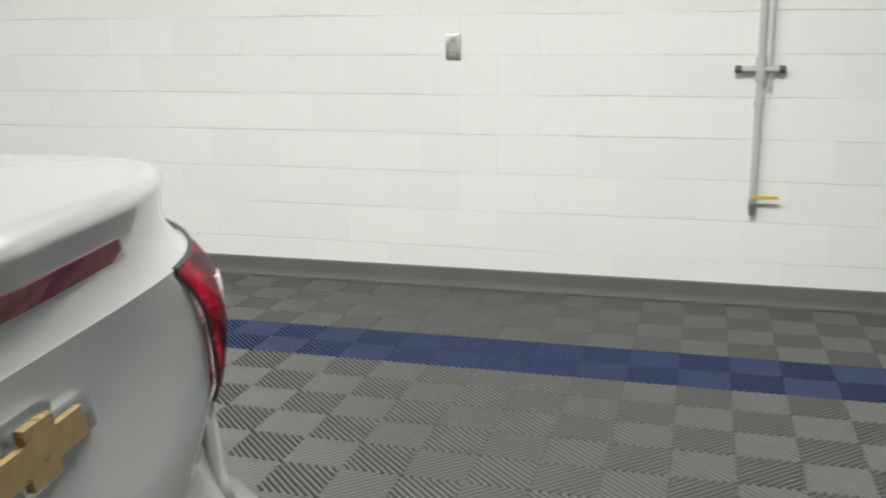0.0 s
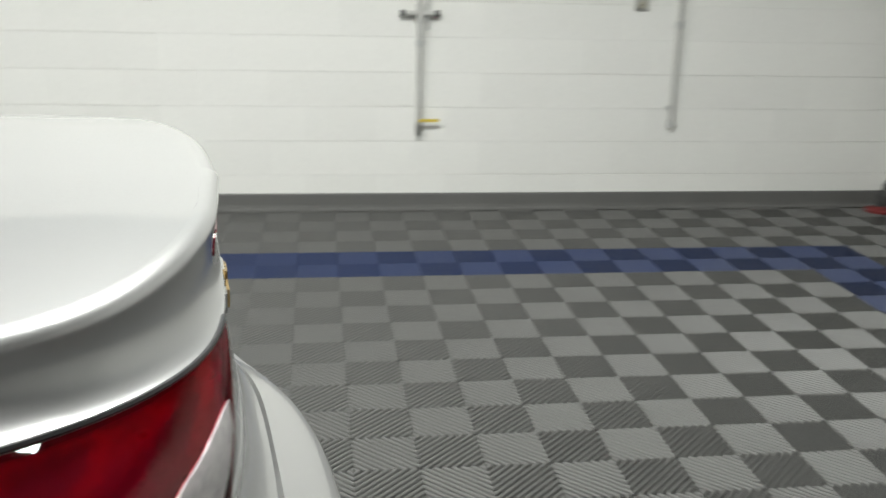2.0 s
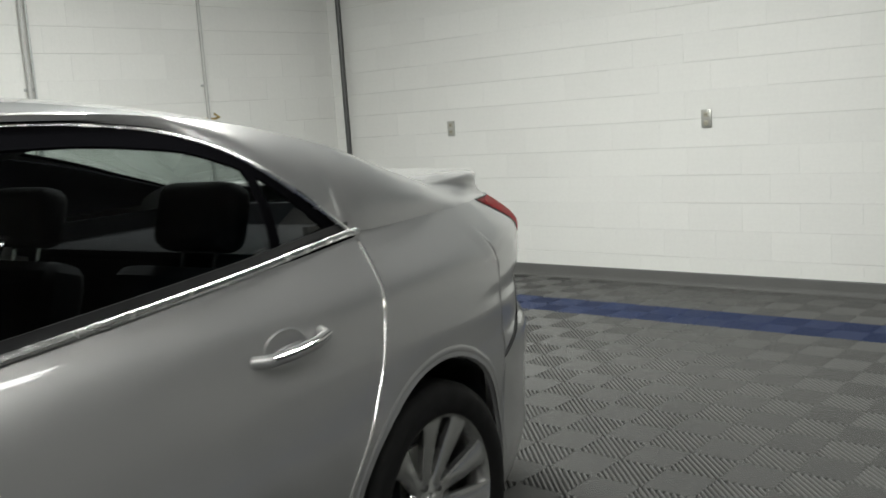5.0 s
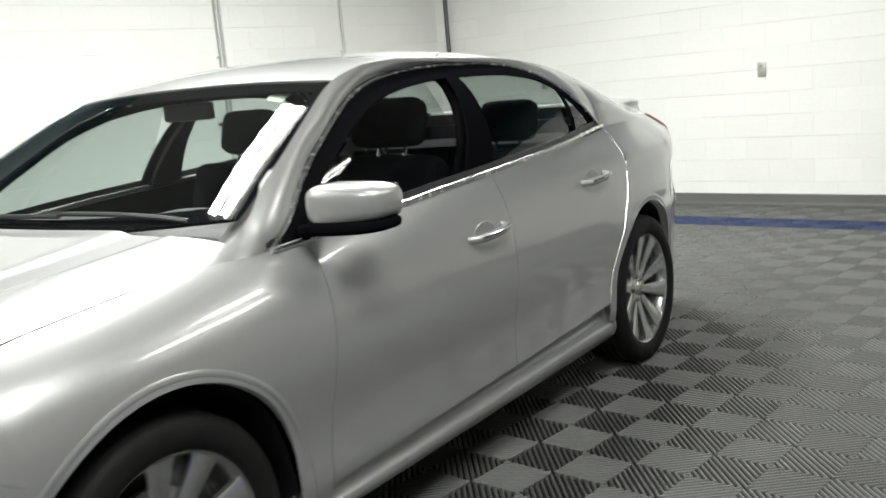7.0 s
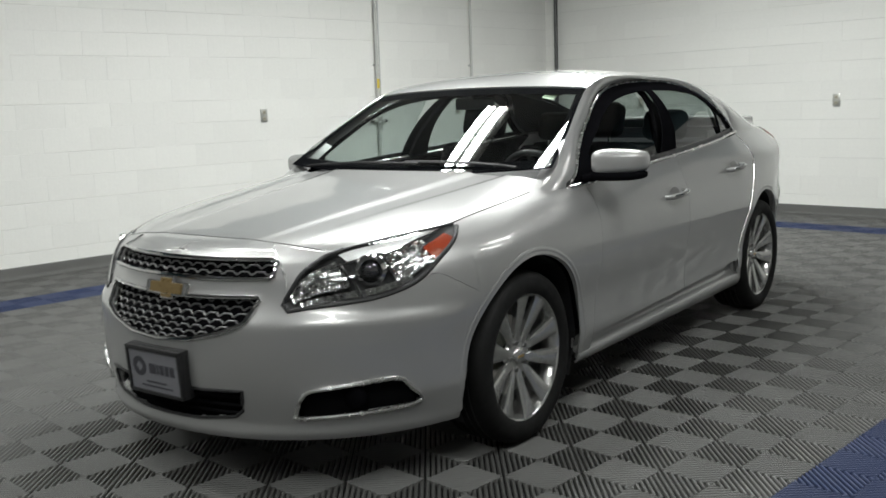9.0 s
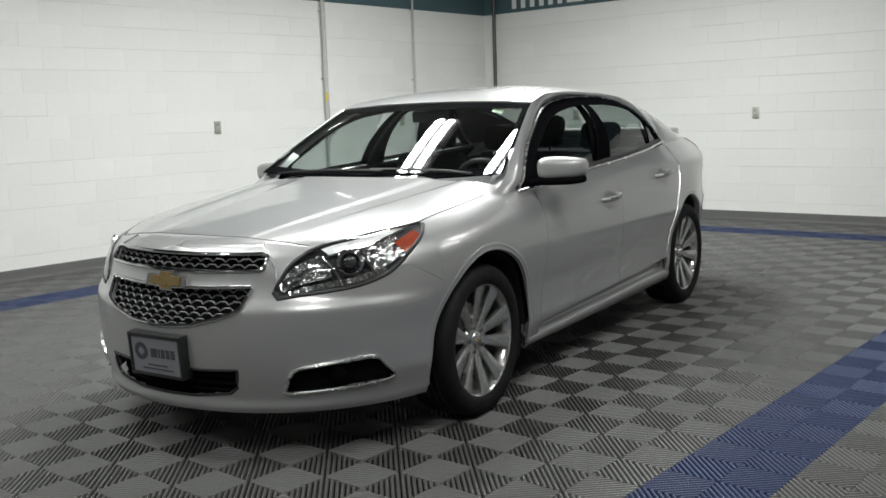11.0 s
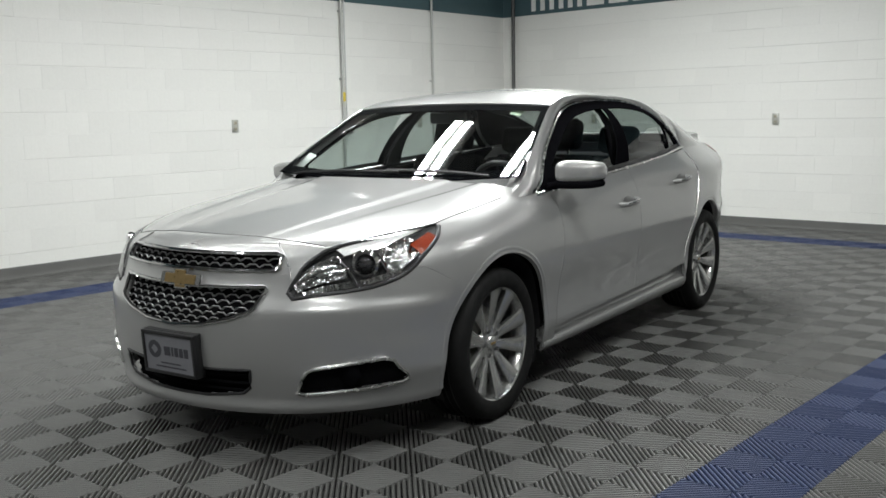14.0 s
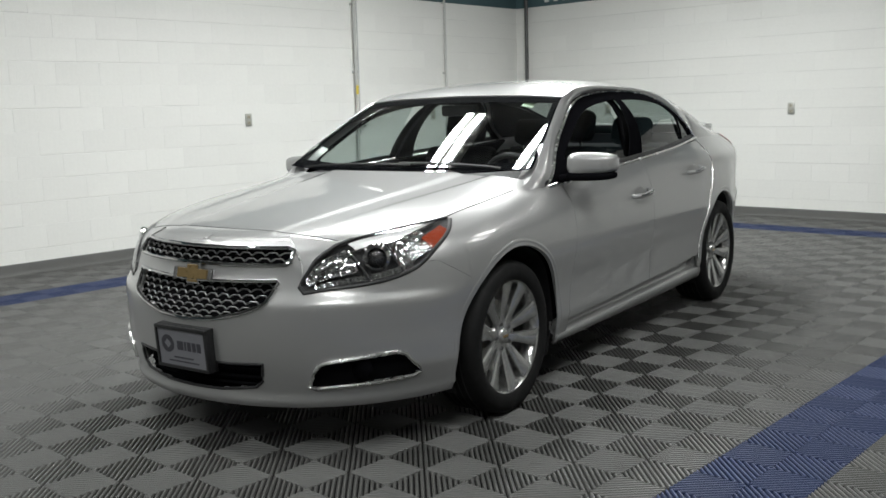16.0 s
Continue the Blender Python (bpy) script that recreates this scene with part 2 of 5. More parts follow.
def empty(name, m, label, category, group="", kind=""):
    e = new(name)
    e.empty_display_size = 0.1
    e.matrix_world = m
    return tagged(e, label, category, group, kind)


# ---- the room ----
def slab(name, x0, x1, y0, y1, z0, z1, material, label):
    ob = part(name, box(x0, x1, y0, y1, z0, z1), material, smooth=False)
    return tagged(ob, label, name.split("_")[0], kind="structure")


slab("floor", WALL_A - 0.2, EAST + 0.2, SOUTH - 0.2, WALL_B + 0.2, -0.20, -0.014, SUBFLOOR, "dark concrete floor under grey ribbed plastic tiles")
slab("ceiling", WALL_A - 0.2, EAST + 0.2, SOUTH - 0.2, WALL_B + 0.2, CEIL, CEIL + 0.15, CEILING, "grey painted ceiling with strip lights hung below it")
wall_a = slab("wall_west", WALL_A - 0.20, WALL_A - 0.004, SOUTH, WALL_B + 0.2, -0.014, CEIL, MORTAR, "white painted concrete block wall with pipes and outlets")
wall_b = slab("wall_north", WALL_A - 0.004, EAST, WALL_B + 0.004, WALL_B + 0.20, -0.014, CEIL, MORTAR, "white painted concrete block wall with teal band at top")
# both walls below are unseen; this one is pale to brighten the car's side
slab("wall_east", EAST, EAST + 0.2, SOUTH, WALL_B + 0.2, -0.014, CEIL, MORTAR, "unseen white wall added to close the room and brighten reflections")
slab("wall_south", WALL_A - 0.2, EAST + 0.2, SOUTH - 0.2, SOUTH, -0.014, CEIL, FAR_WALL, "unseen grey wall added to close the room, toned for reflections")

# skirting of grey rubber, with a rounded top and a cove foot
def skirting(along, a, b, face):
    prof = [(0.0, 0.0), (0.030, 0.0), (0.022, 0.004), (0.012, 0.012), (0.009, 0.03), (0.008, 0.092), (0.006, 0.098), (0.0, 0.100)]
    verts, faces = [], []
    for s in (a, b):
        for d, z in prof:
            verts.append((WALL_A + d, s, z) if along == "y" else (s, WALL_B - d, z))
    n = len(prof)
    for i in range(n - 1):
        faces.append((i, i + 1, n + i + 1, n + i))
    ob = link_mesh("baseboard", verts, faces, RUBBER_BASE)
    tagged(ob, "dark grey rubber skirting along the block wall", "baseboard", kind="structure")


skirting("y", SOUTH, WALL_B, WALL_A)
skirting("x", WALL_A, EAST, WALL_B)

BAND_Z = 2.61
for nm, vs in (("y", (WALL_A, WALL_A + 0.006, SOUTH, WALL_B)), ("x", (WALL_A + 0.006, EAST, WALL_B - 0.006, WALL_B))):
    b = part("trim", box(*vs, BAND_Z, CEIL - 0.002), BAND, smooth=False)
    tagged(b, "dark teal painted band along the top of the wall", "band", kind="structure")

# white sign shapes on the band: plain bars in the rhythm of the sign
def sign(origin, along, inward, height, name_label):
    e = empty("wall_sign", Matrix.Translation(origin), name_label, "sign")
    stem = 0.068
    pos = 0.0
    plan = [(3, 0.145), (1, 0.0), (1, 0.0), (1, 0.0), ("s", 0.30), ("a", 0.32), ("u", 0.32), ("t", 0.22), ("o", 0.34), ("dot", 0.10), ("c", 0.30), ("o", 0.34), (3, 0.145)]
    for kind, w in plan:
        spans = []
        if kind == 3:
            spans = [(pos, pos + stem, 0, 0.72), (pos + 0.145, pos + 0.145 + stem, 0, 0.72), (pos + 0.29, pos + 0.29 + stem, 0, 0.72), (pos, pos + 0.29, 0.60, 0.74)]
            step = 0.435
        elif kind == 1:
            spans = [(pos, pos + stem, 0, 1.0)]
            step = 0.142
        elif kind == "dot":
            spans = [(pos, pos + stem, 0, 0.16)]
            step = 0.16
        else:
            spans = [(pos, pos + w - 0.05, 0.0, 0.15), (pos, pos + w - 0.05, 0.60, 0.74), (pos, pos + stem, 0.15, 0.60), (pos + w - 0.05 - stem, pos + w - 0.05, 0.15, 0.60)]
            step = w + 0.02
        bm = bmesh.new()
        for a, b, lo, hi in spans:
            x0, x1 = a, b
            if along == "x":
                box_into(bm, x0, x1, -0.004, 0.002, lo * height, hi * height)
            else:
                box_into(bm, -0.002, 0.004, x0, x1, lo * height, hi * height)
        part("sign_bar", bm, SIGN_WHITE, e, smooth=False)
        pos += step


sign((-0.37, WALL_B - 0.0085, BAND_Z + 0.045), "x", -1, 0.52, "white plain sign shapes on the teal wall band")
sign((WALL_A + 0.0085, -9.6, BAND_Z + 0.045), "y", 1, 0.52, "white plain sign shapes on the teal wall band")


# strip lights below the ceiling, the southernmost ones added unseen
def strip_light(x, y, h):
    e = empty("strip_light", pose(x, y, CEIL), "white two-tube fluorescent strip light hung from ceiling", "ceiling light", "strip lights in rows")
    bm = bmesh.new()
    box_into(bm, -0.14, 0.14, -h, h, -0.36, -0.30, 0.008)
    part("housing", bm, HOUSING, e)
    for s in (-1, 1):
        part("tube", tube([(s * 0.070, 0.03 - h, -0.385), (s * 0.070, h - 0.03, -0.385)], 0.016, 12), TUBE, e, "lit white fluorescent tube")
        part("hanger", tube([(0, s * h * 0.75, -0.30), (0, s * h * 0.75, 0.0)], 0.006, 8), PIPE, e)
    return e


for lx, ly, watts in LAMPS:
    strip_light(lx, ly, LAMP_LEN / 2 + 0.05)


# wall outlets
def outlet(m, label):
    e = empty("wall_outlet", m, label, "outlet", "outlets on the block walls")
    part("cover_plate", box(-0.038, 0.038, -0.012, 0.0, -0.064, 0.064, 0.004), STEEL, e, "brushed steel cover plate")
    for s in (-1, 1):
        k = part("socket", box(-0.018, 0.018, -0.016, -0.010, s * 0.030 - 0.018, s * 0.030 + 0.018, 0.004), SOCKET, e, "beige socket")
        bm = bmesh.new()
        for q in (-0.006, 0.006):
            box_into(bm, q - 0.0015, q + 0.0015, -0.0172, -0.0150, s * 0.030 - 0.006, s * 0.030 + 0.006)
        part("slot", bm, DARK, k, smooth=False)


outlet(pose(WALL_A, -3.766, 1.252, 0, 0, 90), "steel electrical outlet on the white block wall")
outlet(pose(WALL_A, -0.979, 1.243, 0, 0, 90), "steel electrical outlet on the white block wall")
outlet(pose(2.965, WALL_B, 1.210), "steel electrical outlet on the white block wall")
outlet(pose(0.600, WALL_B, 1.245), "steel electrical outlet on the white block wall")


# air line with a cross fitting and a valve
def air_line(y):
    e = empty("air_pipe", pose(WALL_A, y, 0), "grey air pipe with cross fitting and yellow valve", "pipe")
    part("pipe", tube([(0.036, 0.0, 0.50), (0.036, 0.0, CEIL - 0.002)], 0.017, 12), PIPE_WHITE, e)
    part("conduit", tube([(0.030, 0.045, 1.05), (0.030, 0.045, CEIL - 0.002)], 0.008, 10), PIPE, e)
    bm = tube([(0.040, -0.095, 1.145), (0.040, 0.095, 1.145)], 0.015, 12)
    tube_into(bm, [(0.036, 0, 1.09), (0.036, 0, 1.20)], 0.026, 12)
    part("cross_fitting", bm, PIPE_WHITE, e, "painted threaded cross fitting")
    for s in (-1, 1):
        part("coupling", lathe([(0.006, 0), (0.017, 0), (0.019, 0.012), (0.016, 0.030), (0.006, 0.032)], 14, "y"), ALLOY_DARK, e).location = (0.040, s * 0.098 - (0.018), 1.145)
    part("collar", tube([(0.036, 0, 0.965), (0.036, 0, 0.995)], 0.023, 12), PIPE, e)
    v = part("valve", lathe([(0.004, 0.45), (0.014, 0.452), (0.017, 0.465), (0.017, 0.48), (0.021, 0.49), (0.021, 0.525), (0.017, 0.54), (0.016, 0.57)], 16, "z"), STEEL, e, "dark metal ball valve")
    v.location = (0.036, 0, 0)
    part("valve_handle", box(0.055, 0.066, 0.0, 0.115, 0.535, 0.552, 0.004), YELLOW, e, "yellow lever handle")
    part("tag", box(0.054, 0.058, -0.025, 0.012, 1.50, 1.60, 0.001), YELLOW, e, "yellow paper tag")
    for z in (1.75, 2.5, 3.2):
        bm = box(0.0, 0.020, -0.030, 0.060, z - 0.012, z + 0.012, 0.003)
        part("clamp", bm, PIPE, e)


air_line(-2.274)


def hook_pipe(y):
    e = empty("conduit_pipe", pose(WALL_A, y, 0), "slim grey pipe with clamps on the block wall", "pipe")
    part("pipe", tube([(0.030, 0, 0.52), (0.030, 0, CEIL - 0.002)], 0.015, 12), PIPE_WHITE, e)
    part("end_cap", tube([(0.030, 0, 0.505), (0.030, 0, 0.545)], 0.022, 12), PIPE, e)
    part("collar", tube([(0.030, 0, 1.085), (0.030, 0, 1.125)], 0.024, 12), PIPE, e)
    bm = tube([(0.030, -0.075, 1.47), (0.030, 0.06, 1.47), (0.075, 0.075, 1.48), (0.080, 0.02, 1.51)], 0.009, 8)
    part("hose_hook", bm, BRASS, e, "brass hose hook")
    for z in (0.62, 1.75, 2.6):
        part("clamp", box(0.0, 0.018, -0.030, 0.030, z - 0.010, z + 0.010, 0.003), PIPE, e)


hook_pipe(-0.750)


def corner_drain():
    e = empty("drain_pipe", pose(-0.639, 0.671, 0), "dark grey drain pipe standing in the room corner", "pipe")
    part("pipe", tube([(0, 0, 0.30), (0, 0, CEIL - 0.002)], 0.024, 14), ALLOY_DARK, e)
    part("elbow", tube([(0, 0, 0.31), (0, 0, 0.27), (-0.015, -0.015, 0.22), (-0.05, -0.045, 0.16), (-0.065, -0.06, 0.11), (-0.065, -0.06, 0.03)], 0.025, 14), ALLOY_DARK, e)
    part("coupling", tube([(0, 0, 0.66), (0, 0, 0.74)], 0.030, 14), ALLOY_DARK, e)
    part("foot_flange", lathe([(0.01, 0.0), (0.085, 0.0), (0.085, 0.014), (0.05, 0.030), (0.02, 0.036)], 20, "z"), RED_PAINT, e, "dark red floor flange").location = (-0.065, -0.06, 0.0)


corner_drain()


# ---- the car: local axes, front towards -y, its left side towards +x ----
CAR = Matrix.Translation((3.727, -5.347, 0)) @ Matrix.Rotation(radians(8.14), 4, "Z")
sedan = empty("sedan", CAR, "silver metallic four-door sedan with alloy wheels, parked and closed", "car")

YW, ZW, R_TYRE, R_ARCH = 1.3685, 0.335, 0.335, 0.400
Z1 = 0.70
YKF, YKR = -1.33, 1.30
TAPER_LO, TAPER_P, TAPER_HI = 0.085, 1.4, 0.75

nose_y = curve_of([(0.17, -2.28), (0.20, -2.372), (0.22, -2.388), (0.26, -2.384), (0.30, -2.390), (0.42, -2.406), (0.55, -2.404), (0.61, -2.392), (0.66, -2.360), (0.70, -2.342), (0.76, -2.325), (0.81, -2.308), (0.84, -2.275), (0.87, -2.20)])
tail_y = curve_of([(0.18, 2.40), (0.26, 2.49), (0.42, 2.545), (0.58, 2.55), (0.68, 2.525), (0.745, 2.440), (0.90, 2.400), (1.02, 2.378), (1.12, 2.374), (1.18, 2.372)])
half_w = curve_of([(0.16, 0.845), (0.215, 0.872), (0.26, 0.884), (0.30, 0.892), (0.34, 0.899), (0.40, 0.897), (0.50, 0.900), (0.58, 0.912), (0.66, 0.922), (0.72, 0.920)])
crown = curve_of([(-2.36, 0.80), (-2.28, 0.832), (-2.15, 0.862), (-2.0, 0.886), (-1.70, 0.928), (-1.40, 0.966), (-1.1, 1.008), (-0.8, 1.055), (-0.5, 1.105), (0.0, 1.146), (0.6, 1.170), (1.0, 1.178), (1.3, 1.178), (1.6, 1.177), (1.9, 1.176), (2.2, 1.173), (2.44, 1.165)])

belt = curve_of([(-1.2, 0.938), (-0.9, 0.950), (-0.3, 0.993), (0.3, 1.027), (0.8, 1.058), (1.2, 1.086), (1.45, 1.092), (1.9, 1.10)])

def lerp(a, b, t):
    return a + (b - a) * t


def ease(t):
    t = min(max(t, 0.0), 1.0)
    return t * t * (3 - 2 * t)


def half_front(z):
    """Half width of the bumper, standing proud below the lamps."""
    return half_w(min(z, 0.72)) + 0.020 * (1 - ease((z - 0.597) / 0.052)) * ease((z - 0.20) / 0.25)


def tail_plan(q, z):
    """How the tail draws in: round below, squarer at the lamps."""
    k = min(max((z - 0.84) / 0.20, 0), 1)
    n = 2.8 + 1.8 * k
    return max(1 - q**n, 0.0)**(1 / n) * (1 - 0.12 * k * q * q)


def taper(y, z):
    """The flanks draw in slowly from the rear doors on, most at bumper height."""
    t = max(y - 0.95, 0.0) / 1.2
    return 1 - TAPER_LO * t**TAPER_P * min(max((1.02 - z) / 0.30, TAPER_HI), 1)


def plan(y, z):
    """How far the outline has drawn in at y, 1 at the doors."""
    if y < YKF:
        q = min((YKF - y) / (YKF - nose_y(z)), 1.0)
        return max(1 - q**2.7, 0.0)**(1 / 2.1)
    if y > YKR:
        return tail_plan(min((y - YKR) / (tail_y(z) - YKR), 1.0), z) * taper(y, z)
    return 1.0 if y < 0.95 else taper(y, z)


def shoulder(y, z):
    if z <= Z1:
        return 1.0
    t = min((z - Z1) / (crown(y) - Z1), 1.0)
    k = ease((y - 0.3) / 1.2)
    front = max(1 - t * t, 0.0)**0.1667 if k < 1 else 0.0
    if k <= 0:
        return front
    # rear wing: upright to a crease, then a flat face leaning in to the shoulder line
    zc = 0.955 + 0.11 * max(y - 1.7, 0)
    d = (z - zc) / 0.012
    soft = 0.012 * (max(d, 0) + math.log1p(math.exp(-abs(d))))
    rear = 1 - 0.36 * (z - Z1)**2 - soft * 0.138 / (1.09 - zc)
    return lerp(front, rear, k)


def side_x(y, z):
    """Half width of the body at y and height z."""
    w = half_w(z) if y > -1.72 else lerp(half_w(z), half_front(z), ease((-1.72 - y) / 0.20))
    return w * plan(y, z) * shoulder(y, z)


def deck_z(x, y):
    """Height of the bonnet or boot lid at x, y."""
    w = half_w(0.72) * plan(y, 0.84)
    q = min(abs(x) / max(w, 1e-4), 1.0)
    z = Z1 + (crown(y) - Z1) * max(1 - q**6, 0.0)**0.5
    if y < -0.8:  # the two raised bonnet lines
        f = min(max((-0.85 - y) / 1.3, 0), 1)
        line = 0.60 - 0.20 * f
        z += 0.014 * (1 - f) * (1 / (1 + math.exp(-(abs(x) - line) / 0.008)) - 0.5)
        line2 = 0.43 - 0.15 * f
        z += 0.012 * (1 - 0.7 * f) * (1 / (1 + math.exp((abs(x) - line2) / 0.009)) - 0.5)
    return z


def wall_pt(phi, z):
    """A point on the front face: phi 0 at the centre line, 90 at the side."""
    a = math.radians(abs(phi))
    c, s = math.cos(a), math.sin(a)
    y = YKF - (YKF - nose_y(z)) * c**(2 / 2.7)
    x = half_front(z) * s**(2 / 2.1) * shoulder(y, z)
    return math.copysign(x, phi), y, z


def tail_pt(phi, z, off=0.0):
    """A point on the tail: phi 0 at the centre line, 90 at the side."""
    a = math.radians(abs(phi))
    c, s = math.cos(a), math.sin(a)
    y = YKR + (tail_y(z) - YKR) * c**(2 / 2.8)
    x = half_w(min(z, 0.72)) * tail_plan(c**(2 / 2.8), z) * taper(y, z) * shoulder(min(y, 2.2), min(z, 1.1))
    return math.copysign(x + off * s, phi), y + off * c, z


def panel(name, f, nu, nv, material=None, parent=None, thick=0.010, label="", inward=None, keep=None):
    """A sheet from f(u, v), 0..1 each, with its thickness laid to the inside."""
    bm = bmesh.new()
    g = [[bm.verts.new(f(i / nu, j / nv)) for j in range(nv + 1)] for i in range(nu + 1)]
    for i in range(nu):
        for j in range(nv):
            q = (g[i][j], g[i + 1][j], g[i + 1][j + 1], g[i][j + 1])
            if keep is None or keep((i + 0.5) / nu, (j + 0.5) / nv):
                bm.faces.new(q)
    loose = [v for v in bm.verts if not v.link_faces]
    bmesh.ops.delete(bm, geom=loose, context="VERTS")
    bmesh.ops.remove_doubles(bm, verts=bm.verts, dist=0.0004)
    bm.normal_update()
    mid = Vector((0, 0.1, 0.55)) if inward is None else Vector(inward)
    s = sum((fc.normal.dot(fc.calc_center_median() - mid) * fc.calc_area() for fc in bm.faces))
    if s < 0:
        bmesh.ops.reverse_faces(bm, faces=bm.faces)
    me = bpy.data.meshes.new(name)
    bm.to_mesh(me)
    bm.free()
    me.materials.append(material or PAINT)
    for p in me.polygons:
        p.use_smooth = True
    use = collections.Counter(k for p in me.polygons for k in p.edge_keys)
    for e in me.edges:
        e.use_edge_sharp = use[e.key] == 1
    ob = new(name, me)
    ob.parent = parent or sedan
    if thick:
        md = ob.modifiers.new("thickness", "SOLIDIFY")
        md.thickness, md.offset = thick, -1
    if label:
        ob["label"] = label
    return ob


# belt, greenhouse
ridge = curve_of([(-1.14, 0.950), (-1.02, 1.024), (-0.8, 1.163), (-0.6, 1.280), (-0.40, 1.388), (-0.25, 1.430), (-0.10, 1.453), (0.12, 1.470), (0.42, 1.477), (0.8, 1.460), (1.1, 1.417), (1.4, 1.338), (1.65, 1.245), (1.85, 1.178), (2.0, 1.155)])
def base_w(y):
    return side_x(y, belt(y)) - 0.002


opening = curve_of([(-0.93, 0.0), (-0.84, 0.26), (-0.75, 0.46), (-0.66, 0.585), (-0.47, 0.705), (-0.26, 0.790), (0.0, 0.825), (0.35, 0.822), (0.65, 0.800), (0.85, 0.735), (0.95, 0.63), (1.05, 0.43), (1.15, 0.20), (1.24, 0.0)])
roof_edge = curve_of([(-1.14, 0.775), (-0.95, 0.757), (-0.75, 0.715), (-0.55, 0.662), (-0.38, 0.622), (-0.2, 0.606), (0.0, 0.60), (0.6, 0.60), (1.1, 0.588), (1.5, 0.572), (1.8, 0.553), (2.0, 0.545)])


def green_x(y, z):
    t = min(max((z - belt(y)) / max(ridge(y) - belt(y), 0.01), 0), 1)
    return base_w(y) * max(1 - t**2.0, 0)**0.303


def green_z(x, y):
    q = min(abs(x) / base_w(y), 1.0)
    return belt(y) + (ridge(y) - belt(y)) * max(1 - q**3.3, 0)**0.5


def edge_z(y):
    """Height of the roof and glass at their side edge."""
    return ridge(y) - lerp(0.36, 0.75, min(max((y + 0.2) / 0.6, 0), 1)) * (ridge(y) - green_z(roof_edge(y), y))


def win_top(y):
    return belt(y) + (ridge(y) - belt(y)) * opening(y)


lamp_lo = curve_of([(-2.255, 0.648), (-2.21, 0.660), (-2.145, 0.670), (-2.05, 0.686), (-1.95, 0.720), (-1.845, 0.785), (-1.725, 0.845), (-1.665, 0.877)])
lamp_hi = curve_of([(-2.255, 0.668), (-2.235, 0.703), (-2.205, 0.755), (-2.14, 0.808), (-2.08, 0.830), (-1.955, 0.852), (-1.84, 0.866), (-1.71, 0.880), (-1.665, 0.885)])
edge_back = curve_of([(-1.665, 0.0), (-1.4, 0.008), (-1.1, 0.012), (-0.9, 0.012)])


def door_foot(y):
    """Lower edge of the doors, rising a little to the rear."""
    return 0.318 + 0.030 * (y + 0.95)


def seam_z(y):
    return lerp(0.742, 0.655, min(max((y + 1.86) / 0.15, 0), 1))


def bonnet_edge(y):
    """Half width of the bonnet: along the lamps first, then along the wings."""
    if y < -1.665:
        return side_x(y, lamp_hi(y))
    return side_x(-1.665, 0.885) + edge_back(y)


rear_line = curve_of([(0, 1.070), (8, 1.070), (30, 1.077), (45, 1.082), (58, 1.085), (70, 1.084), (80, 1.083), (90, 1.081)])
lamp_low = curve_of([(8, 1.068), (12, 1.000), (18, 0.914), (23, 0.864), (28, 0.847), (33, 0.862), (40, 0.926), (47, 0.996), (53, 1.046), (58, 1.081)])
bumper_top = curve_of([(0, 0.742), (18, 0.742), (21, 0.748), (22.5, 0.87), (25, 0.856), (28, 0.838), (32.5, 0.850), (36, 0.900), (40, 0.912), (44, 0.905), (48, 0.880), (52, 0.830), (56, 0.775), (65, 0.70), (75, 0.64)])


def phi_of(y):
    """Angle round the tail at y, 90 where it begins."""
    return math.degrees(math.acos(min(max((y - YKR) / 1.103, 0), 1)**1.4))


def quarter_top(y):
    k = min(max((y - 1.22) / 0.10, 0), 1)
    return belt(y) if y < 1.22 else lerp(belt(y), rear_line(phi_of(max(y, YKR))), k * k * (3 - 2 * k))


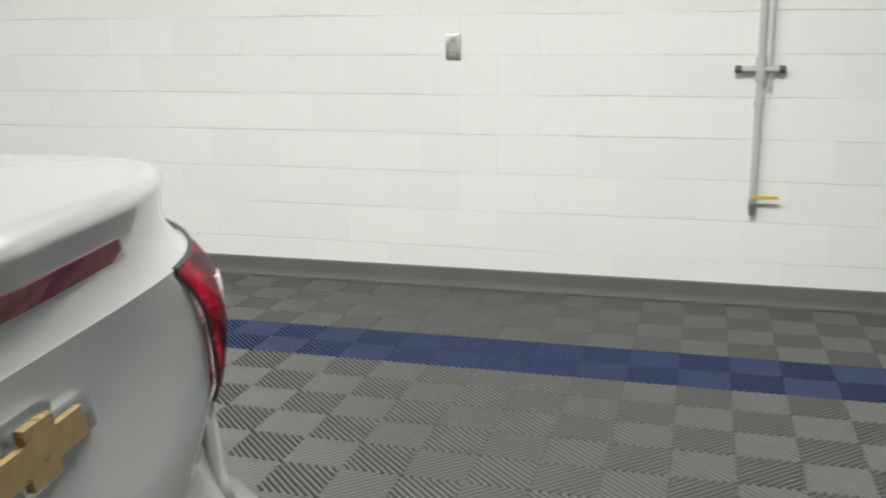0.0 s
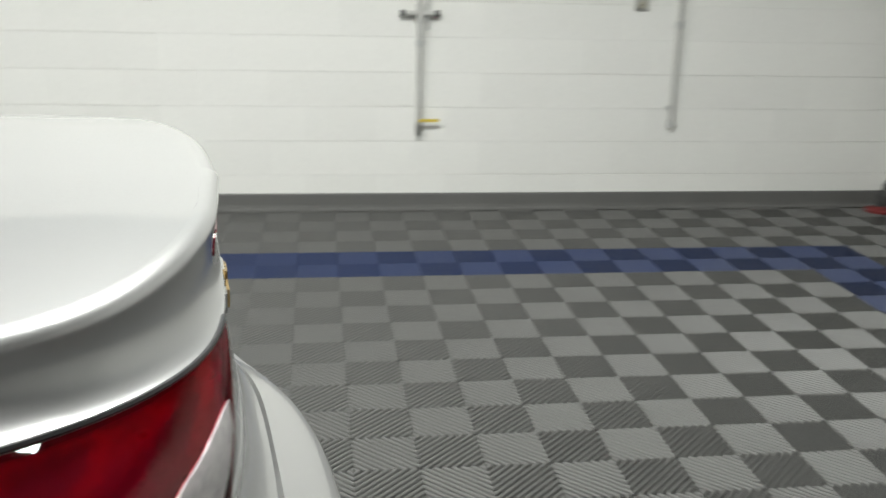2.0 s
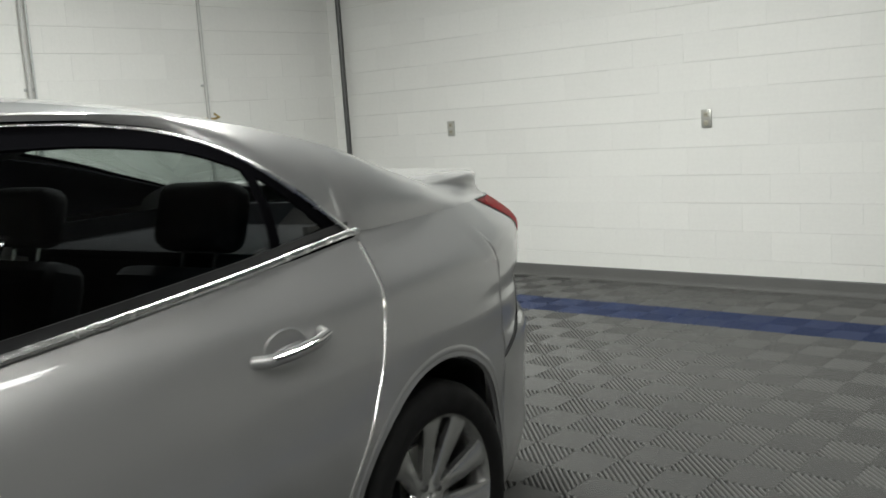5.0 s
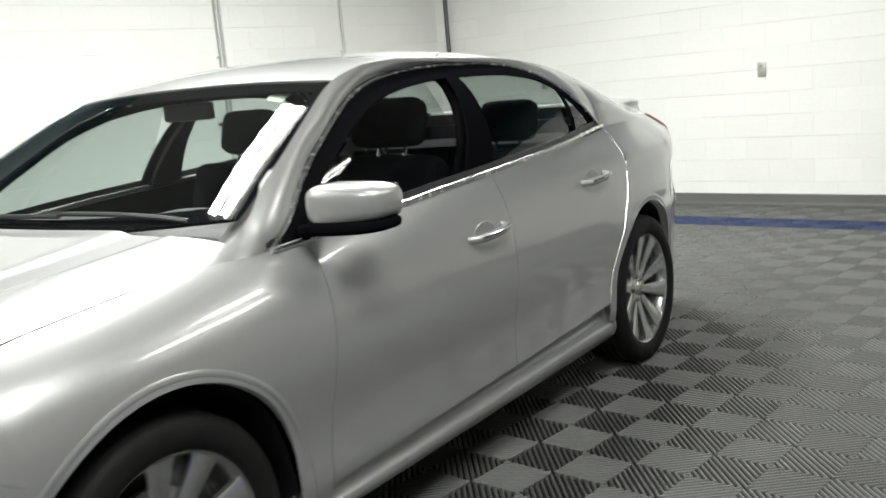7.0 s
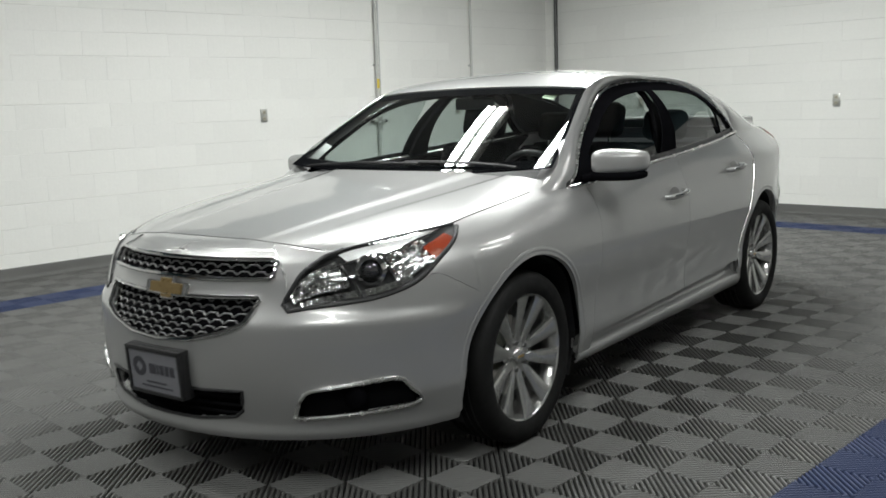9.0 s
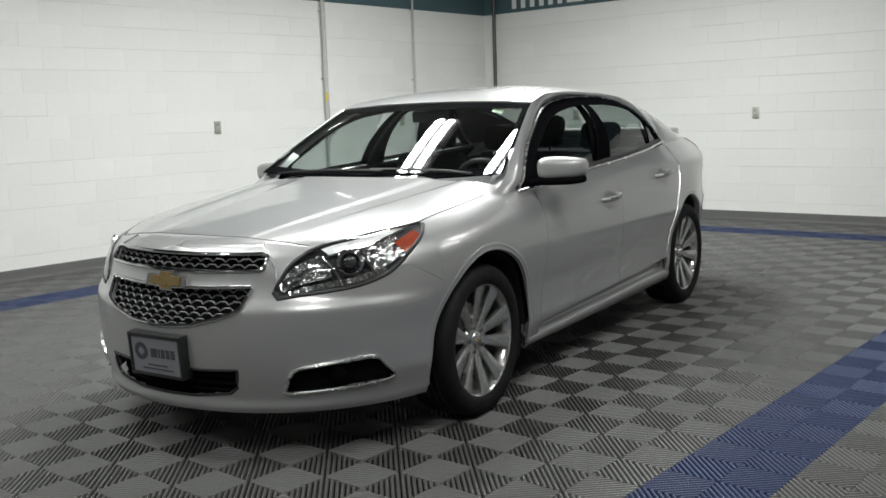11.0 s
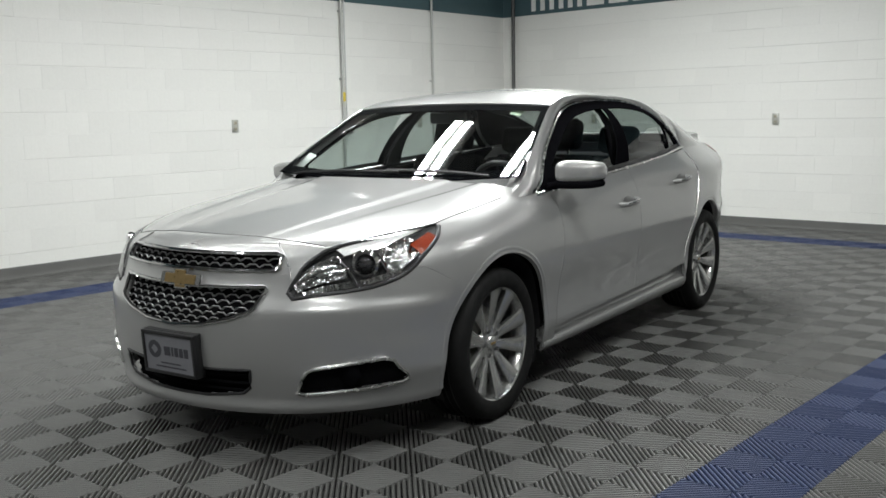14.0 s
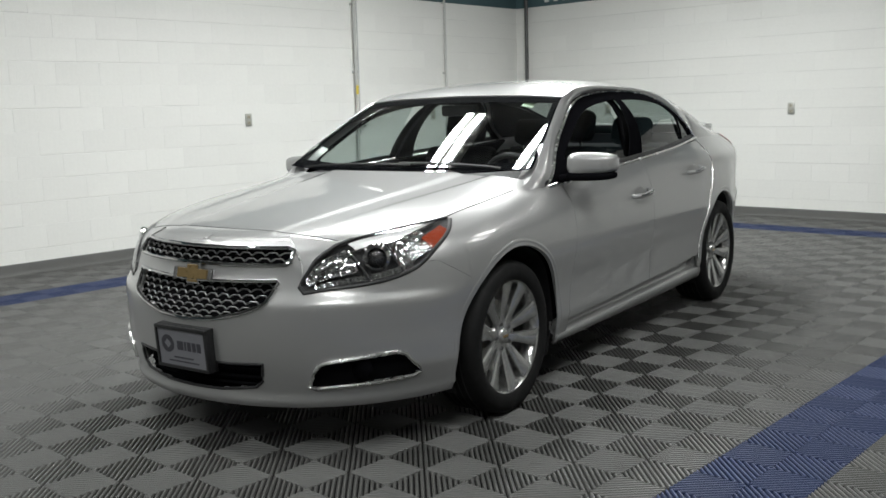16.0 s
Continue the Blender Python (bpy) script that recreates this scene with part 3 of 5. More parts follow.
for s in (1, -1):
    # front wing, doors, rear wing
    def arch(y, yw, low):
        d = abs(y - yw)
        return ZW + math.sqrt(max(R_ARCH**2 - d * d, 0)) if d < R_ARCH else low

    def wing_low(y):
        return seam_z(y) + 0.0006 if y < -1.703 else arch(y, -YW, 0.24)

    def side_panel(name, yl, yr, low, top, nu, nv, label=""):
        def f(u, v):
            zm = 0.6
            y0 = lerp(yl(zm), yr(zm), u)
            z = lerp(low(y0), top(y0), v)
            y = lerp(yl(z), yr(z), u)
            return s * side_x(y, z), y, z
        return panel(name, f, nu, nv, label=label, thick=0.004)

    door_f = lambda z: -0.84 + 0.05 * ((z - 0.6) / 0.4)
    door_m = lambda z: 0.125 + 0.05 * (z - 0.6)
    rear_cut = curve_of([(0.2, 0.895), (0.35, 0.905), (0.5, 0.945), (0.65, 1.03), (0.8, 1.11), (0.95, 1.165), (1.08, 1.238)])
    wing_top = lambda y: lerp(deck_z(bonnet_edge(y), y) - 0.001, belt(y), min(max((y + 1.32) / 0.30, 0), 1)**1.5)

    def wing_f(u, v):
        y = lerp(-1.918, door_f(0.6) - 0.0007, u)
        lo = wing_low(y)
        hi = max(wing_top(y) if y > -1.665 else lamp_lo(y) - 0.002, lo + 0.001)
        z = lerp(lo, hi, v)
        if u > 0.55:
            y = y + (door_f(z) - door_f(0.6)) * (u - 0.55) / 0.45
        return s * side_x(y, z), y, z
    panel("front_wing", wing_f, 84, 26, thick=0.004)
    gap = 0.0012
    side_panel("front_door", lambda z: door_f(z) + gap, lambda z: door_m(z) - gap, door_foot, lambda y: belt(y), 30, 34)
    side_panel("rear_door", lambda z: door_m(z) + gap, lambda z: rear_cut(z) - gap, door_foot, lambda y: belt(y), 34, 34)

    def wing_r(u, v):
        y = lerp(0.895, 2.31, u)
        ph = phi_of(y)
        lo = arch(y, YW, 0.30) if y < YW + R_ARCH else min(bumper_top(ph), 0.915)
        hi = quarter_top(y) if ph > 58 else lamp_low(max(ph, 29)) - 0.001
        if y < 1.25:
            z_cut = np.interp(y, [0.895, 0.905, 0.945, 1.03, 1.11, 1.165, 1.238], [0.2, 0.35, 0.5, 0.65, 0.8, 0.95, 1.08])
            hi = min(hi, z_cut)
            hi = max(hi, lo + 0.002)
        z = lerp(lo, max(hi, lo + 0.001), v)
        return s * side_x(y, z), y, z
    panel("rear_wing", wing_r, 130, 34, thick=0.004)

    # the highlight on the painted door edge, put in as a satin chrome bar
    part("door_edge_highlight", tube([(s * (side_x(rear_cut(z), z) - 0.0005), rear_cut(z), z) for z in np.linspace(0.33, 1.06, 40)], 0.0042, 8), SATIN, sedan, "satin bar standing in for the highlight on the door edge")

    # sill: a shaded hollow under the doors, then a rounded ledge
    hollow = curve_of([(0.0, -0.020), (0.12, -0.006), (0.32, 0.002), (0.46, -0.004), (0.55, -0.022), (0.8, -0.027), (1.0, -0.027)])

    def sill_f(u, v):
        y = lerp(-YW + R_ARCH - 0.01, YW - R_ARCH + 0.01, u)
        z = lerp(0.215, door_foot(y) + 0.004, v)
        return s * (side_x(y, 0.26) + hollow(v)), y, z
    panel("sill", sill_f, 24, 28)
    part("sill_end", box(min(s * 0.80, s * 0.872), max(s * 0.80, s * 0.872), 0.90, 0.968, 0.235, 0.40, 0.010), PAINT, sedan)

    # wheel arch lips and liners
    for yw in (-YW, YW):
        n = 40
        a0, a1 = (-14, 194) if yw < 0 else (-2, 194)
        def flange(u, v):
            a = math.radians(lerp(a0, a1, u))
            r = lerp(R_ARCH - 0.003, R_ARCH + 0.036, v)
            y, z = yw + r * math.cos(a), ZW + r * math.sin(a)
            return s * (side_x(y, max(z, 0.24)) + (-0.014, -0.003, 0.002, 0.0025, -0.004)[min(int(round(v * 4)), 4)]), y, z
        panel("arch_flange", flange, n, 4, thick=0.006)
        bm = bmesh.new()
        prev = None
        for k in range(n + 1):
            a = math.radians(lerp(-25, 205, k / n))
            c, q = (R_ARCH - 0.006) * math.cos(a), (R_ARCH - 0.006) * math.sin(a)
            ring = [bm.verts.new((s * (side_x(yw + c, max(ZW + q, 0.26)) - 0.034), yw + c, ZW + q)), bm.verts.new((s * 0.55, yw + c, ZW + q)), bm.verts.new((s * 0.55, yw, ZW))]
            if prev:
                bm.faces.new((prev[0], prev[1], ring[1], ring[0]))
                bm.faces.new((prev[1], prev[2], ring[2], ring[1]))
            prev = ring
        part("wheel_liner", bm, BLACK_PLASTIC, sedan)

    # pillars and roof rail: between the window opening and the roof edge
    def rail(u, v):
        y = lerp(-1.32, 1.335, u)
        lo = win_top(y) if -0.93 < y < 1.24 else quarter_top(y)
        hi = max(green_z(roof_edge(y), y), lo + 0.003)
        z = lerp(lo, hi, v)
        p = Vector((green_x(y, z), y, z + max(edge_z(y) - hi, 0) * v * v))
        if y > 1.2:
            p.x += (side_x(y, lo) - green_x(y, lo)) * (1 - v) * min((y - 1.2) / 0.04, 1)
        k = min(max((y - 0.85) / 0.40, 0), 1)
        if k < 1:
            k = k * k * (3 - 2 * k)
            lo = wing_top(y) - 0.001 if y < -0.93 else win_top(y)
            a = Vector((side_x(y, lo) if y < -0.93 else green_x(y, lo), y, lo))
            b = Vector((roof_edge(y), y, edge_z(y)))
            w = (b - a).length
            out = Vector((b.z - a.z, 0, a.x - b.x)).normalized() if w > 1e-5 else Vector((1, 0, 0))
            q = a.lerp(b, v) + out * 0.11 * w * math.sin(math.pi * v)
            e = min(max((y + 1.12) / 0.30, 0), 1)
            if e < 1:
                e = e * e * (3 - 2 * e)
                zb = max(deck_z(bonnet_edge(y) - 0.001, y) - 0.001, lo + 0.0004)
                z = lerp(lo, zb, v)
                q = Vector((lerp(a.x, side_x(y, z), 1.0 if y < -0.93 else 0.6), y, z)).lerp(q, e)
            p = q.lerp(p, k)
        return s * p.x, p.y, p.z
    panel("roof_rail", rail, 260, 16, thick=0.006)

    def foot(u, v):
        """Painted return between the pillar and the screen corner."""
        y = lerp(-1.17, -0.78, u)
        x, _, z = rail((y + 1.32) / 2.655, 1.0)
        x = abs(x)
        return s * (x - 0.085 * v), y, z - 0.0015 - 0.030 * v**1.6
    panel("pillar_foot", foot, 24, 5, thick=0.004)

    # side glass
    def pane(name, y0, y1, top_gap=0.046, low=0.004):
        def f(u, v):
            y = lerp(y0, y1, u)
            lo = belt(y) + low
            hi = max(win_top(y) - top_gap, lo + 0.002)
            z = lerp(lo, hi, v)
            flat = lerp(green_x(y, lo), green_x(y, hi), v)
            return s * (lerp(flat, green_x(y, z), 0.35) - 0.010), y, z
        ob = panel(name, f, 16, 10, SIDE_GLASS, thick=0.0)
        ob.visible_shadow = False
        return ob
    pane("front_door_glass", -0.87, 0.06)
    pane("rear_door_glass", 0.18, 0.93)
    pane("quarter_glass", 0.95, 1.20)

    def strip(name, y0, y1, z_lo, z_hi, material, out=0.004, nu=30, nv=4, label="", slope=0.0):
        def f(u, v):
            y = lerp(y0, y1, u)
            z = lerp(z_lo(y), z_hi(y), v)
            t = (z - belt(y)) / 0.36
            yy = y + slope * (t - 0.5 * t * (2 * u - 1))
            return s * (green_x(yy, z) + out), yy, z
        return panel(name, f, nu, nv, material, thick=0.006, label=label)
    strip("b_pillar_trim", 0.0, 0.20, lambda y: belt(y), lambda y: win_top(y) + 0.002, BLACK_GLOSS, -0.004, 6, 10, "gloss black pillar trim", slope=0.14)
    strip("window_divider", 0.925, 0.955, lambda y: belt(y), lambda y: win_top(y), BLACK_GLOSS, -0.006, 2, 8)
    strip("window_frame", -0.92, 1.23, lambda y: max(win_top(y) - 0.052, belt(y) + 0.001), lambda y: max(win_top(y), belt(y) + 0.002), BLACK_GLOSS, -0.006, 200, 3, "black window frame")
    strip("window_seal", -0.92, 1.23, lambda y: belt(y) - 0.001, lambda y: belt(y) + 0.024, BLACK_PLASTIC, 0.001, 60, 2)

    # chrome line round the windows
    def even(pts, turns):
        p = np.array(pts)
        for _ in range(turns):
            p[1:-1] = 0.25 * p[:-2] + 0.5 * p[1:-1] + 0.25 * p[2:]
        return [tuple(float(c) for c in q) for q in p]
    pts = [(s * (green_x(y, belt(y)) + 0.013), y, belt(y) - 0.002) for y in np.linspace(-0.92, 1.25, 120)]
    part("chrome_belt", tube(even(pts, 12), 0.009, 8), SATIN, sedan, "chrome window line")
    ys = -0.925 + 2.16 * (0.5 - 0.5 * np.cos(np.linspace(0, math.pi, 160)))
    pts = [(s * (green_x(y, max(win_top(y), belt(y) + 0.003)) + 0.005), y, max(win_top(y), belt(y) + 0.003) - 0.009) for y in ys]
    part("chrome_frame", tube(even(pts, 12), 0.007, 8), SATIN, sedan, "thin chrome window surround")

    # door handles
    for y in (-0.03, 0.815):
        z = 0.836 + 0.080 * (y + 0.03)
        x = side_x(y, z)
        h = new("door_handle")
        h.parent = sedan
        h.location = (s * x, y, z)
        bm = bmesh.new()
        pts = [(s * q[0], q[1], q[2]) for q in ((-0.004, -0.105, -0.006), (0.030, -0.085, -0.004), (0.043, -0.03, 0.0), (0.043, 0.04, 0.006), (0.030, 0.085, 0.010), (-0.004, 0.105, 0.012))]
        tube_into(bm, pts, 0.011, 10, flat=1.2)
        part("grip", bm, PAINT, h)
        part("chrome_strip", tube([(s * (q[0] * s + 0.010), q[1], q[2] + 0.005) for q in pts[1:-1]], 0.0045, 8), CHROME, h, "chrome strip")
        bm = lathe([(0.004, 0.000), (0.040, 0.001), (0.050, 0.004), (0.055, 0.001)], 24, "x")
        cup = part("handle_cup", bm, PAINT, h)
        cup.scale = (s * 1.0, 1.25, 0.8)
        cup.location = (s * -0.002, -0.01, 0.0)

    # mirror
    mir = new("door_mirror")
    mir.parent = sedan
    mir["label"] = "silver door mirror with black foot"
    mir.location = (s * 0.850, -0.785, 0.985) if s > 0 else (-0.785, -0.735, 0.955)

    def blob(cx, cy, cz, rx, ry, rz, p=2.6, nu=28, nv=16, shear=0.0):
        bm = bmesh.new()
        g = []
        for i in range(nu):
            a = 2 * math.pi * i / nu
            row = []
            for j in range(nv + 1):
                b = math.pi * (j / nv - 0.5)
                def pw(t):
                    return math.copysign(abs(t)**(2 / p), t)
                x, y, z = pw(math.cos(a)) * pw(math.cos(b)), pw(math.sin(a)) * pw(math.cos(b)), pw(math.sin(b))
                row.append(bm.verts.new((cx + rx * x, cy + ry * y + shear * x, cz + rz * z * (1 - 0.12 * x * s))))
            g.append(row)
        for i in range(nu):
            for j in range(nv):
                bm.faces.new((g[i][j], g[(i + 1) % nu][j], g[(i + 1) % nu][j + 1], g[i][j + 1]))
        bmesh.ops.remove_doubles(bm, verts=bm.verts, dist=0.0005)
        return bm
    part("shell", blob(s * 0.125, 0.02, 0.062, 0.106, 0.070, 0.052, 3.6, shear=s * 0.03), PAINT, mir)
    part("lower_shell", blob(s * 0.116, 0.022, 0.006, 0.106, 0.068, 0.024, 3.4, shear=s * 0.03), BLACK_GLOSS, mir, "black lower mirror shell")
    part("mirror_glass", box(s * 0.125 - 0.088, s * 0.125 + 0.088, 0.084, 0.096, 0.02, 0.104, 0.01), CHROME, mir, "mirror glass")
    bm = tube([(s * -0.03, -0.02, -0.01), (s * 0.03, 0.0, 0.0), (s * 0.10, 0.02, 0.01)], 0.024, 10, flat=0.8)
    part("foot", bm, BLACK_GLOSS, mir)

    def sail(u, v):
        y = lerp(-0.87, -0.68, u)
        z = lerp(belt(y) + 0.002, max(win_top(y) - 0.004, belt(y) + 0.004), v)
        return s * (green_x(y, z) + 0.002), y, z
    panel("mirror_sail", sail, 8, 6, BLACK_GLOSS, thick=0.008)


# roof, windscreen, rear window
def over(name, y0, y1, nu, nv, material, dz=0.0, thick=0.012, edge=1.0, label="", bow0=0.0, bow1=0.0):
    def f(u, v):
        q = 2 * u - 1
        a, b = y0 + bow0 * q * q, y1 + bow1 * q * q
        y = lerp(a, b, v)
        x = q * (roof_edge(y) * edge)
        e = roof_edge(y)
        lo = edge_z(y)
        return x, y, lo + (ridge(y) - lo) * (1 - abs(x / e)**2.2) + dz
    return panel(name, f, nu, nv, material, thick=thick, label=label)


over("roof", -0.41, 1.17, 36, 40, PAINT, 0.0, bow0=0.03, bow1=-0.04)
def screen_f(u, v):
    """The windscreen: an even arc from its foot to the roof."""
    q = 2 * u - 1
    ends = []
    for y in (-1.05 + 0.09 * q * q, -0.41 + 0.03 * q * q):
        lo = edge_z(y)
        ends.append(Vector((q * roof_edge(y) * 0.985, y, lo + (ridge(y) - lo) * (1 - abs(q)**2.2) - 0.002)))
    return ends[0].lerp(ends[1], v) + Vector((0, -0.35, 0.94)) * 0.013 * 4 * v * (1 - v)


ws = panel("windscreen", screen_f, 90, 60, WINDSCREEN, thick=0.0, label="clear windscreen")
rw = over("rear_window", 1.17, 1.90, 30, 20, SIDE_GLASS, -0.002, 0.0, 0.985, "rear window glass", bow0=-0.04, bow1=-0.10)
for g in (ws, rw):
    g.visible_shadow = False
for nm, ya, yb, b0, b1 in (("windscreen_border", -0.47, -0.41, 0.03, 0.03), ("windscreen_cowl_border", -1.05, -0.99, 0.09, 0.09)):
    over(nm, ya, yb, 24, 2, BLACK_GLOSS, -0.008, 0.002, 0.98, bow0=b0, bow1=b1)
for s in (1, -1):
    for nm, ya, yb in (("screen_edge", -0.96, -0.38), ("rear_window_edge", 1.15, 1.80)):
        def f(u, v):
            y = lerp(ya, yb, u)
            x = s * roof_edge(y) * lerp(0.94, 0.995, v)
            e, lo = roof_edge(y), edge_z(y)
            return x, y, lo + (ridge(y) - lo) * (1 - abs(x / e)**2.2) - 0.006
        panel(nm, f, 20, 2, BLACK_GLOSS, thick=0.002)


# bonnet
def bonnet_front(q):
    return -2.155 + 0.02 * q * q + 0.06 * q**6


def bonnet_f(u, v):
    q = 2 * u - 1
    y = lerp(bonnet_front(q), -1.045 + 0.03 * q * q - 0.13 * q**10, v)
    x = q * (bonnet_edge(y) - 0.0035)
    return x, y, deck_z(x, y)


for s in (1, -1):
    def cowl_side(u, v):
        """Painted corner between bonnet, pillar and windscreen."""
        y = lerp(-1.23, -0.975, u)
        x = lerp(lerp(0.58, 0.745, ease((y + 1.06) / 0.08)), bonnet_edge(y) - 0.002, v)
        return s * x, y, deck_z(x, y) - 0.005 + 0.004 * ease((y + 1.15) / 0.12)
    panel("cowl_corner", cowl_side, 16, 10, thick=0.004)


bonnet = panel("bonnet", bonnet_f, 110, 56)
# a dark bar paints in the shade of the bonnet's shut line
gap_line = [bonnet_f(0.0, v) for v in np.linspace(1, 0, 50)] + [bonnet_f(u, 0.0) for u in np.linspace(0.01, 0.99, 70)] + [bonnet_f(1.0, v) for v in np.linspace(0, 1, 50)]
part("shut_gap_shade", tube([(x * 1.001, y - (0.001 if abs(x) < 0.4 else 0), z - 0.003) for x, y, z in gap_line], 0.0036, 6), DARK, bonnet, "dark bar for the shade in the gap round the bonnet")


def cowl_f(u, v):
    q = 2 * u - 1
    y = lerp(-1.02, -0.93, v) + 0.05 * q * q
    return q * 0.74, y, min(deck_z(q * 0.74, -1.0) - 0.012, 1.03) - 0.004 - 0.02 * v


panel("cowl", cowl_f, 24, 3, BLACK_PLASTIC)


# front: fascia cap above, bumper skin below with its openings
def inside(poly, x, z):
    n, c = len(poly), False
    for i in range(n):
        (x0, z0), (x1, z1) = poly[i], poly[i - 1]
        if (z0 > z) != (z1 > z) and x < (x1 - x0) * (z - z0) / (z1 - z0) + x0:
            c = not c
    return c


UPPER = [(0.0, 0.812), (0.25, 0.812), (0.40, 0.813), (0.422, 0.805), (0.426, 0.762), (0.412, 0.752), (0.20, 0.748), (0.0, 0.748)]
LOWER = [(0.0, 0.684), (0.20, 0.688), (0.385, 0.694), (0.393, 0.684), (0.370, 0.618), (0.352, 0.603), (0.28, 0.576), (0.15, 0.547), (0.0, 0.537)]
INTAKE = [(0.0, 0.375), (0.20, 0.375), (0.350, 0.380), (0.340, 0.31), (0.31, 0.285), (0.15, 0.265), (0.0, 0.262)]
FOG = [(0.49 + (x - 0.485) * 1.10, z) for x, z in [(0.522, 0.352), (0.538, 0.376), (0.556, 0.386), (0.69, 0.406), (0.728, 0.409), (0.745, 0.400), (0.768, 0.340), (0.767, 0.318), (0.752, 0.306), (0.70, 0.297), (0.512, 0.284), (0.498, 0.292)]]


def both(poly):
    return poly + [(-x, z) for x, z in poly[::-1] if x > 0]


def front_y(x, z):
    """Depth of the front face at x, z."""
    w = half_front(z)
    for _ in range(2):
        y = YKF - (YKF - nose_y(z)) * max(1 - (min(abs(x) / w, 1))**2.1, 0)**(1 / 2.7)
        w = max(half_front(z) * shoulder(min(y, -1.3), min(z, 0.80)), 0.1)
    return y


def bumper_keep(x, z):
    if inside(both(UPPER), x, z) or inside(both(LOWER), x, z) or inside(both(INTAKE), x, z) or inside(FOG, abs(x), z):
        return False
    return True


Y_L = -2.253                     # where the lamps begin


def phi_at(y, z):
    return math.degrees(math.acos(min(((YKF - y) / (YKF - nose_y(z)))**1.35, 1)))


PHI_L, PHI_C = phi_at(Y_L, 0.668), phi_at(bonnet_front(1.0), lamp_hi(bonnet_front(1.0)))
X_C = bonnet_edge(bonnet_front(1.0)) - 0.003


def seam_pt(phi, zt):
    q = min(wall_pt(phi, zt)[0] / X_C, 1.0)
    if phi >= PHI_C:
        q = 1.0
    y = bonnet_front(q) - 0.003
    x = q * (bonnet_edge(y) - 0.003)
    return Vector((x, y, deck_z(x, y) - 0.001))


def column(phi, z0, v, phi_low=None):
    """Up the front face from z0 and over to the edge of the bonnet."""
    k = min(max((phi - PHI_L) / (PHI_C - PHI_L), 0), 1)
    zt = lerp(0.835, lamp_hi(bonnet_front(1.0)), k)
    if v < 0.8:
        z = lerp(z0, max(zt, z0), v / 0.8)
        ph = phi if phi_low is None or z > 0.668 else phi / PHI_L * phi_at(Y_L, z)
        return Vector(wall_pt(ph, z))
    a, c = Vector(wall_pt(phi, max(zt, z0))), seam_pt(phi, zt)
    m = Vector((lerp(a.x, c.x, 0.4), lerp(a.y, c.y, 0.25), lerp(a.z, c.z, 0.75)))
    t = (v - 0.8) / 0.2
    return a.lerp(m, t).lerp(m.lerp(c, t), t)


def bumper_f(u, v):
    phi = lerp(-PHI_L, PHI_L, u)
    p = column(abs(phi), 0.205, v, True)
    return math.copysign(p.x, phi), p.y, p.z


def bumper_sel(u, v):
    x, y, z = bumper_f(u, v)
    return bumper_keep(x, z)


panel("front_bumper", bumper_f, 150, 84, keep=bumper_sel, thick=0.012)


def bumper_side(s):
    def f(u, v):
        y = lerp(Y_L, -1.703, u**1.3)
        d = abs(y + YW)
        lo = ZW + math.sqrt(R_ARCH**2 - d * d) if d < R_ARCH else 0.205
        z = lerp(lo, min(lamp_lo(y) - 0.003, seam_z(y) - 0.0006), v)
        return s * side_x(y, z), y, z

    def sel(u, v):
        x, y, z = f(u, v)
        return not inside(FOG, abs(x), z)
    panel("bumper_corner", f, 110, 60, keep=sel, thick=0.012)

    def nose_f(u, v):
        y = lerp(Y_L, bonnet_front(1.0), u)
        z0 = lamp_hi(y) + 0.002
        p = column(lerp(PHI_L, PHI_C, u) if u in (0.0, 1.0) else phi_at(y, z0), z0, v)
        return s * p.x, p.y, p.z
    panel("nose_corner", nose_f, 24, 20, thick=0.006)


for s in (1, -1):
    bumper_side(s)


# grilles, intake, fog lamp bezels
def ring_on_front(poly, r, material, name, label, out=0.004, parent=None, closed=True):
    pts = []
    n = len(poly)
    for i in range(n):
        (x0, z0), (x1, z1) = poly[i], poly[(i + 1) % n]
        k = max(int(math.hypot(x1 - x0, z1 - z0) / 0.02), 1)
        for j in range(k):
            x, z = lerp(x0, x1, j / k), lerp(z0, z1, j / k)
            pts.append((x, front_y(x, z) - out, z))
    return part(name, tube(pts, r, 8, closed=True), material, parent or sedan, label)


def honeycomb(poly, name, cell_w, cell_h, depth):
    """Bars of a mesh grille with longish six-sided cells."""
    g = new(name)
    g.parent = sedan
    full = both(poly)
    bm = bmesh.new()
    bars = []
    rows = int(0.16 / cell_h) + 8
    z_mid = sum(z for _, z in poly) / len(poly)
    for r in range(-rows, rows):
        for c in range(-14, 15):
            cx = (c + (0.5 if r % 2 else 0)) * cell_w
            cz = z_mid + r * cell_h
            a, b = cell_w * 0.30, cell_h * 0.5
            hexa = [(cx - cell_w * 0.5, cz), (cx - a * 0.75, cz + b), (cx + a * 0.75, cz + b), (cx + cell_w * 0.5, cz)]
            for p, q in zip(hexa, hexa[1:]):
                m = ((p[0] + q[0]) / 2, (p[1] + q[1]) / 2)
                if inside(full, *m):
                    bars.append((p, q))
    for p, q in bars:
        tube_into(bm, [(p[0], front_y(*p) + depth, p[1]), (q[0], front_y(*q) + depth, q[1])], 0.0032, 5, flat=1.0, up=(0, 1, 0.01))
    part("mesh_grid", bm, GRILLE, g, "dark chrome honeycomb bars", smooth=False)
    return g


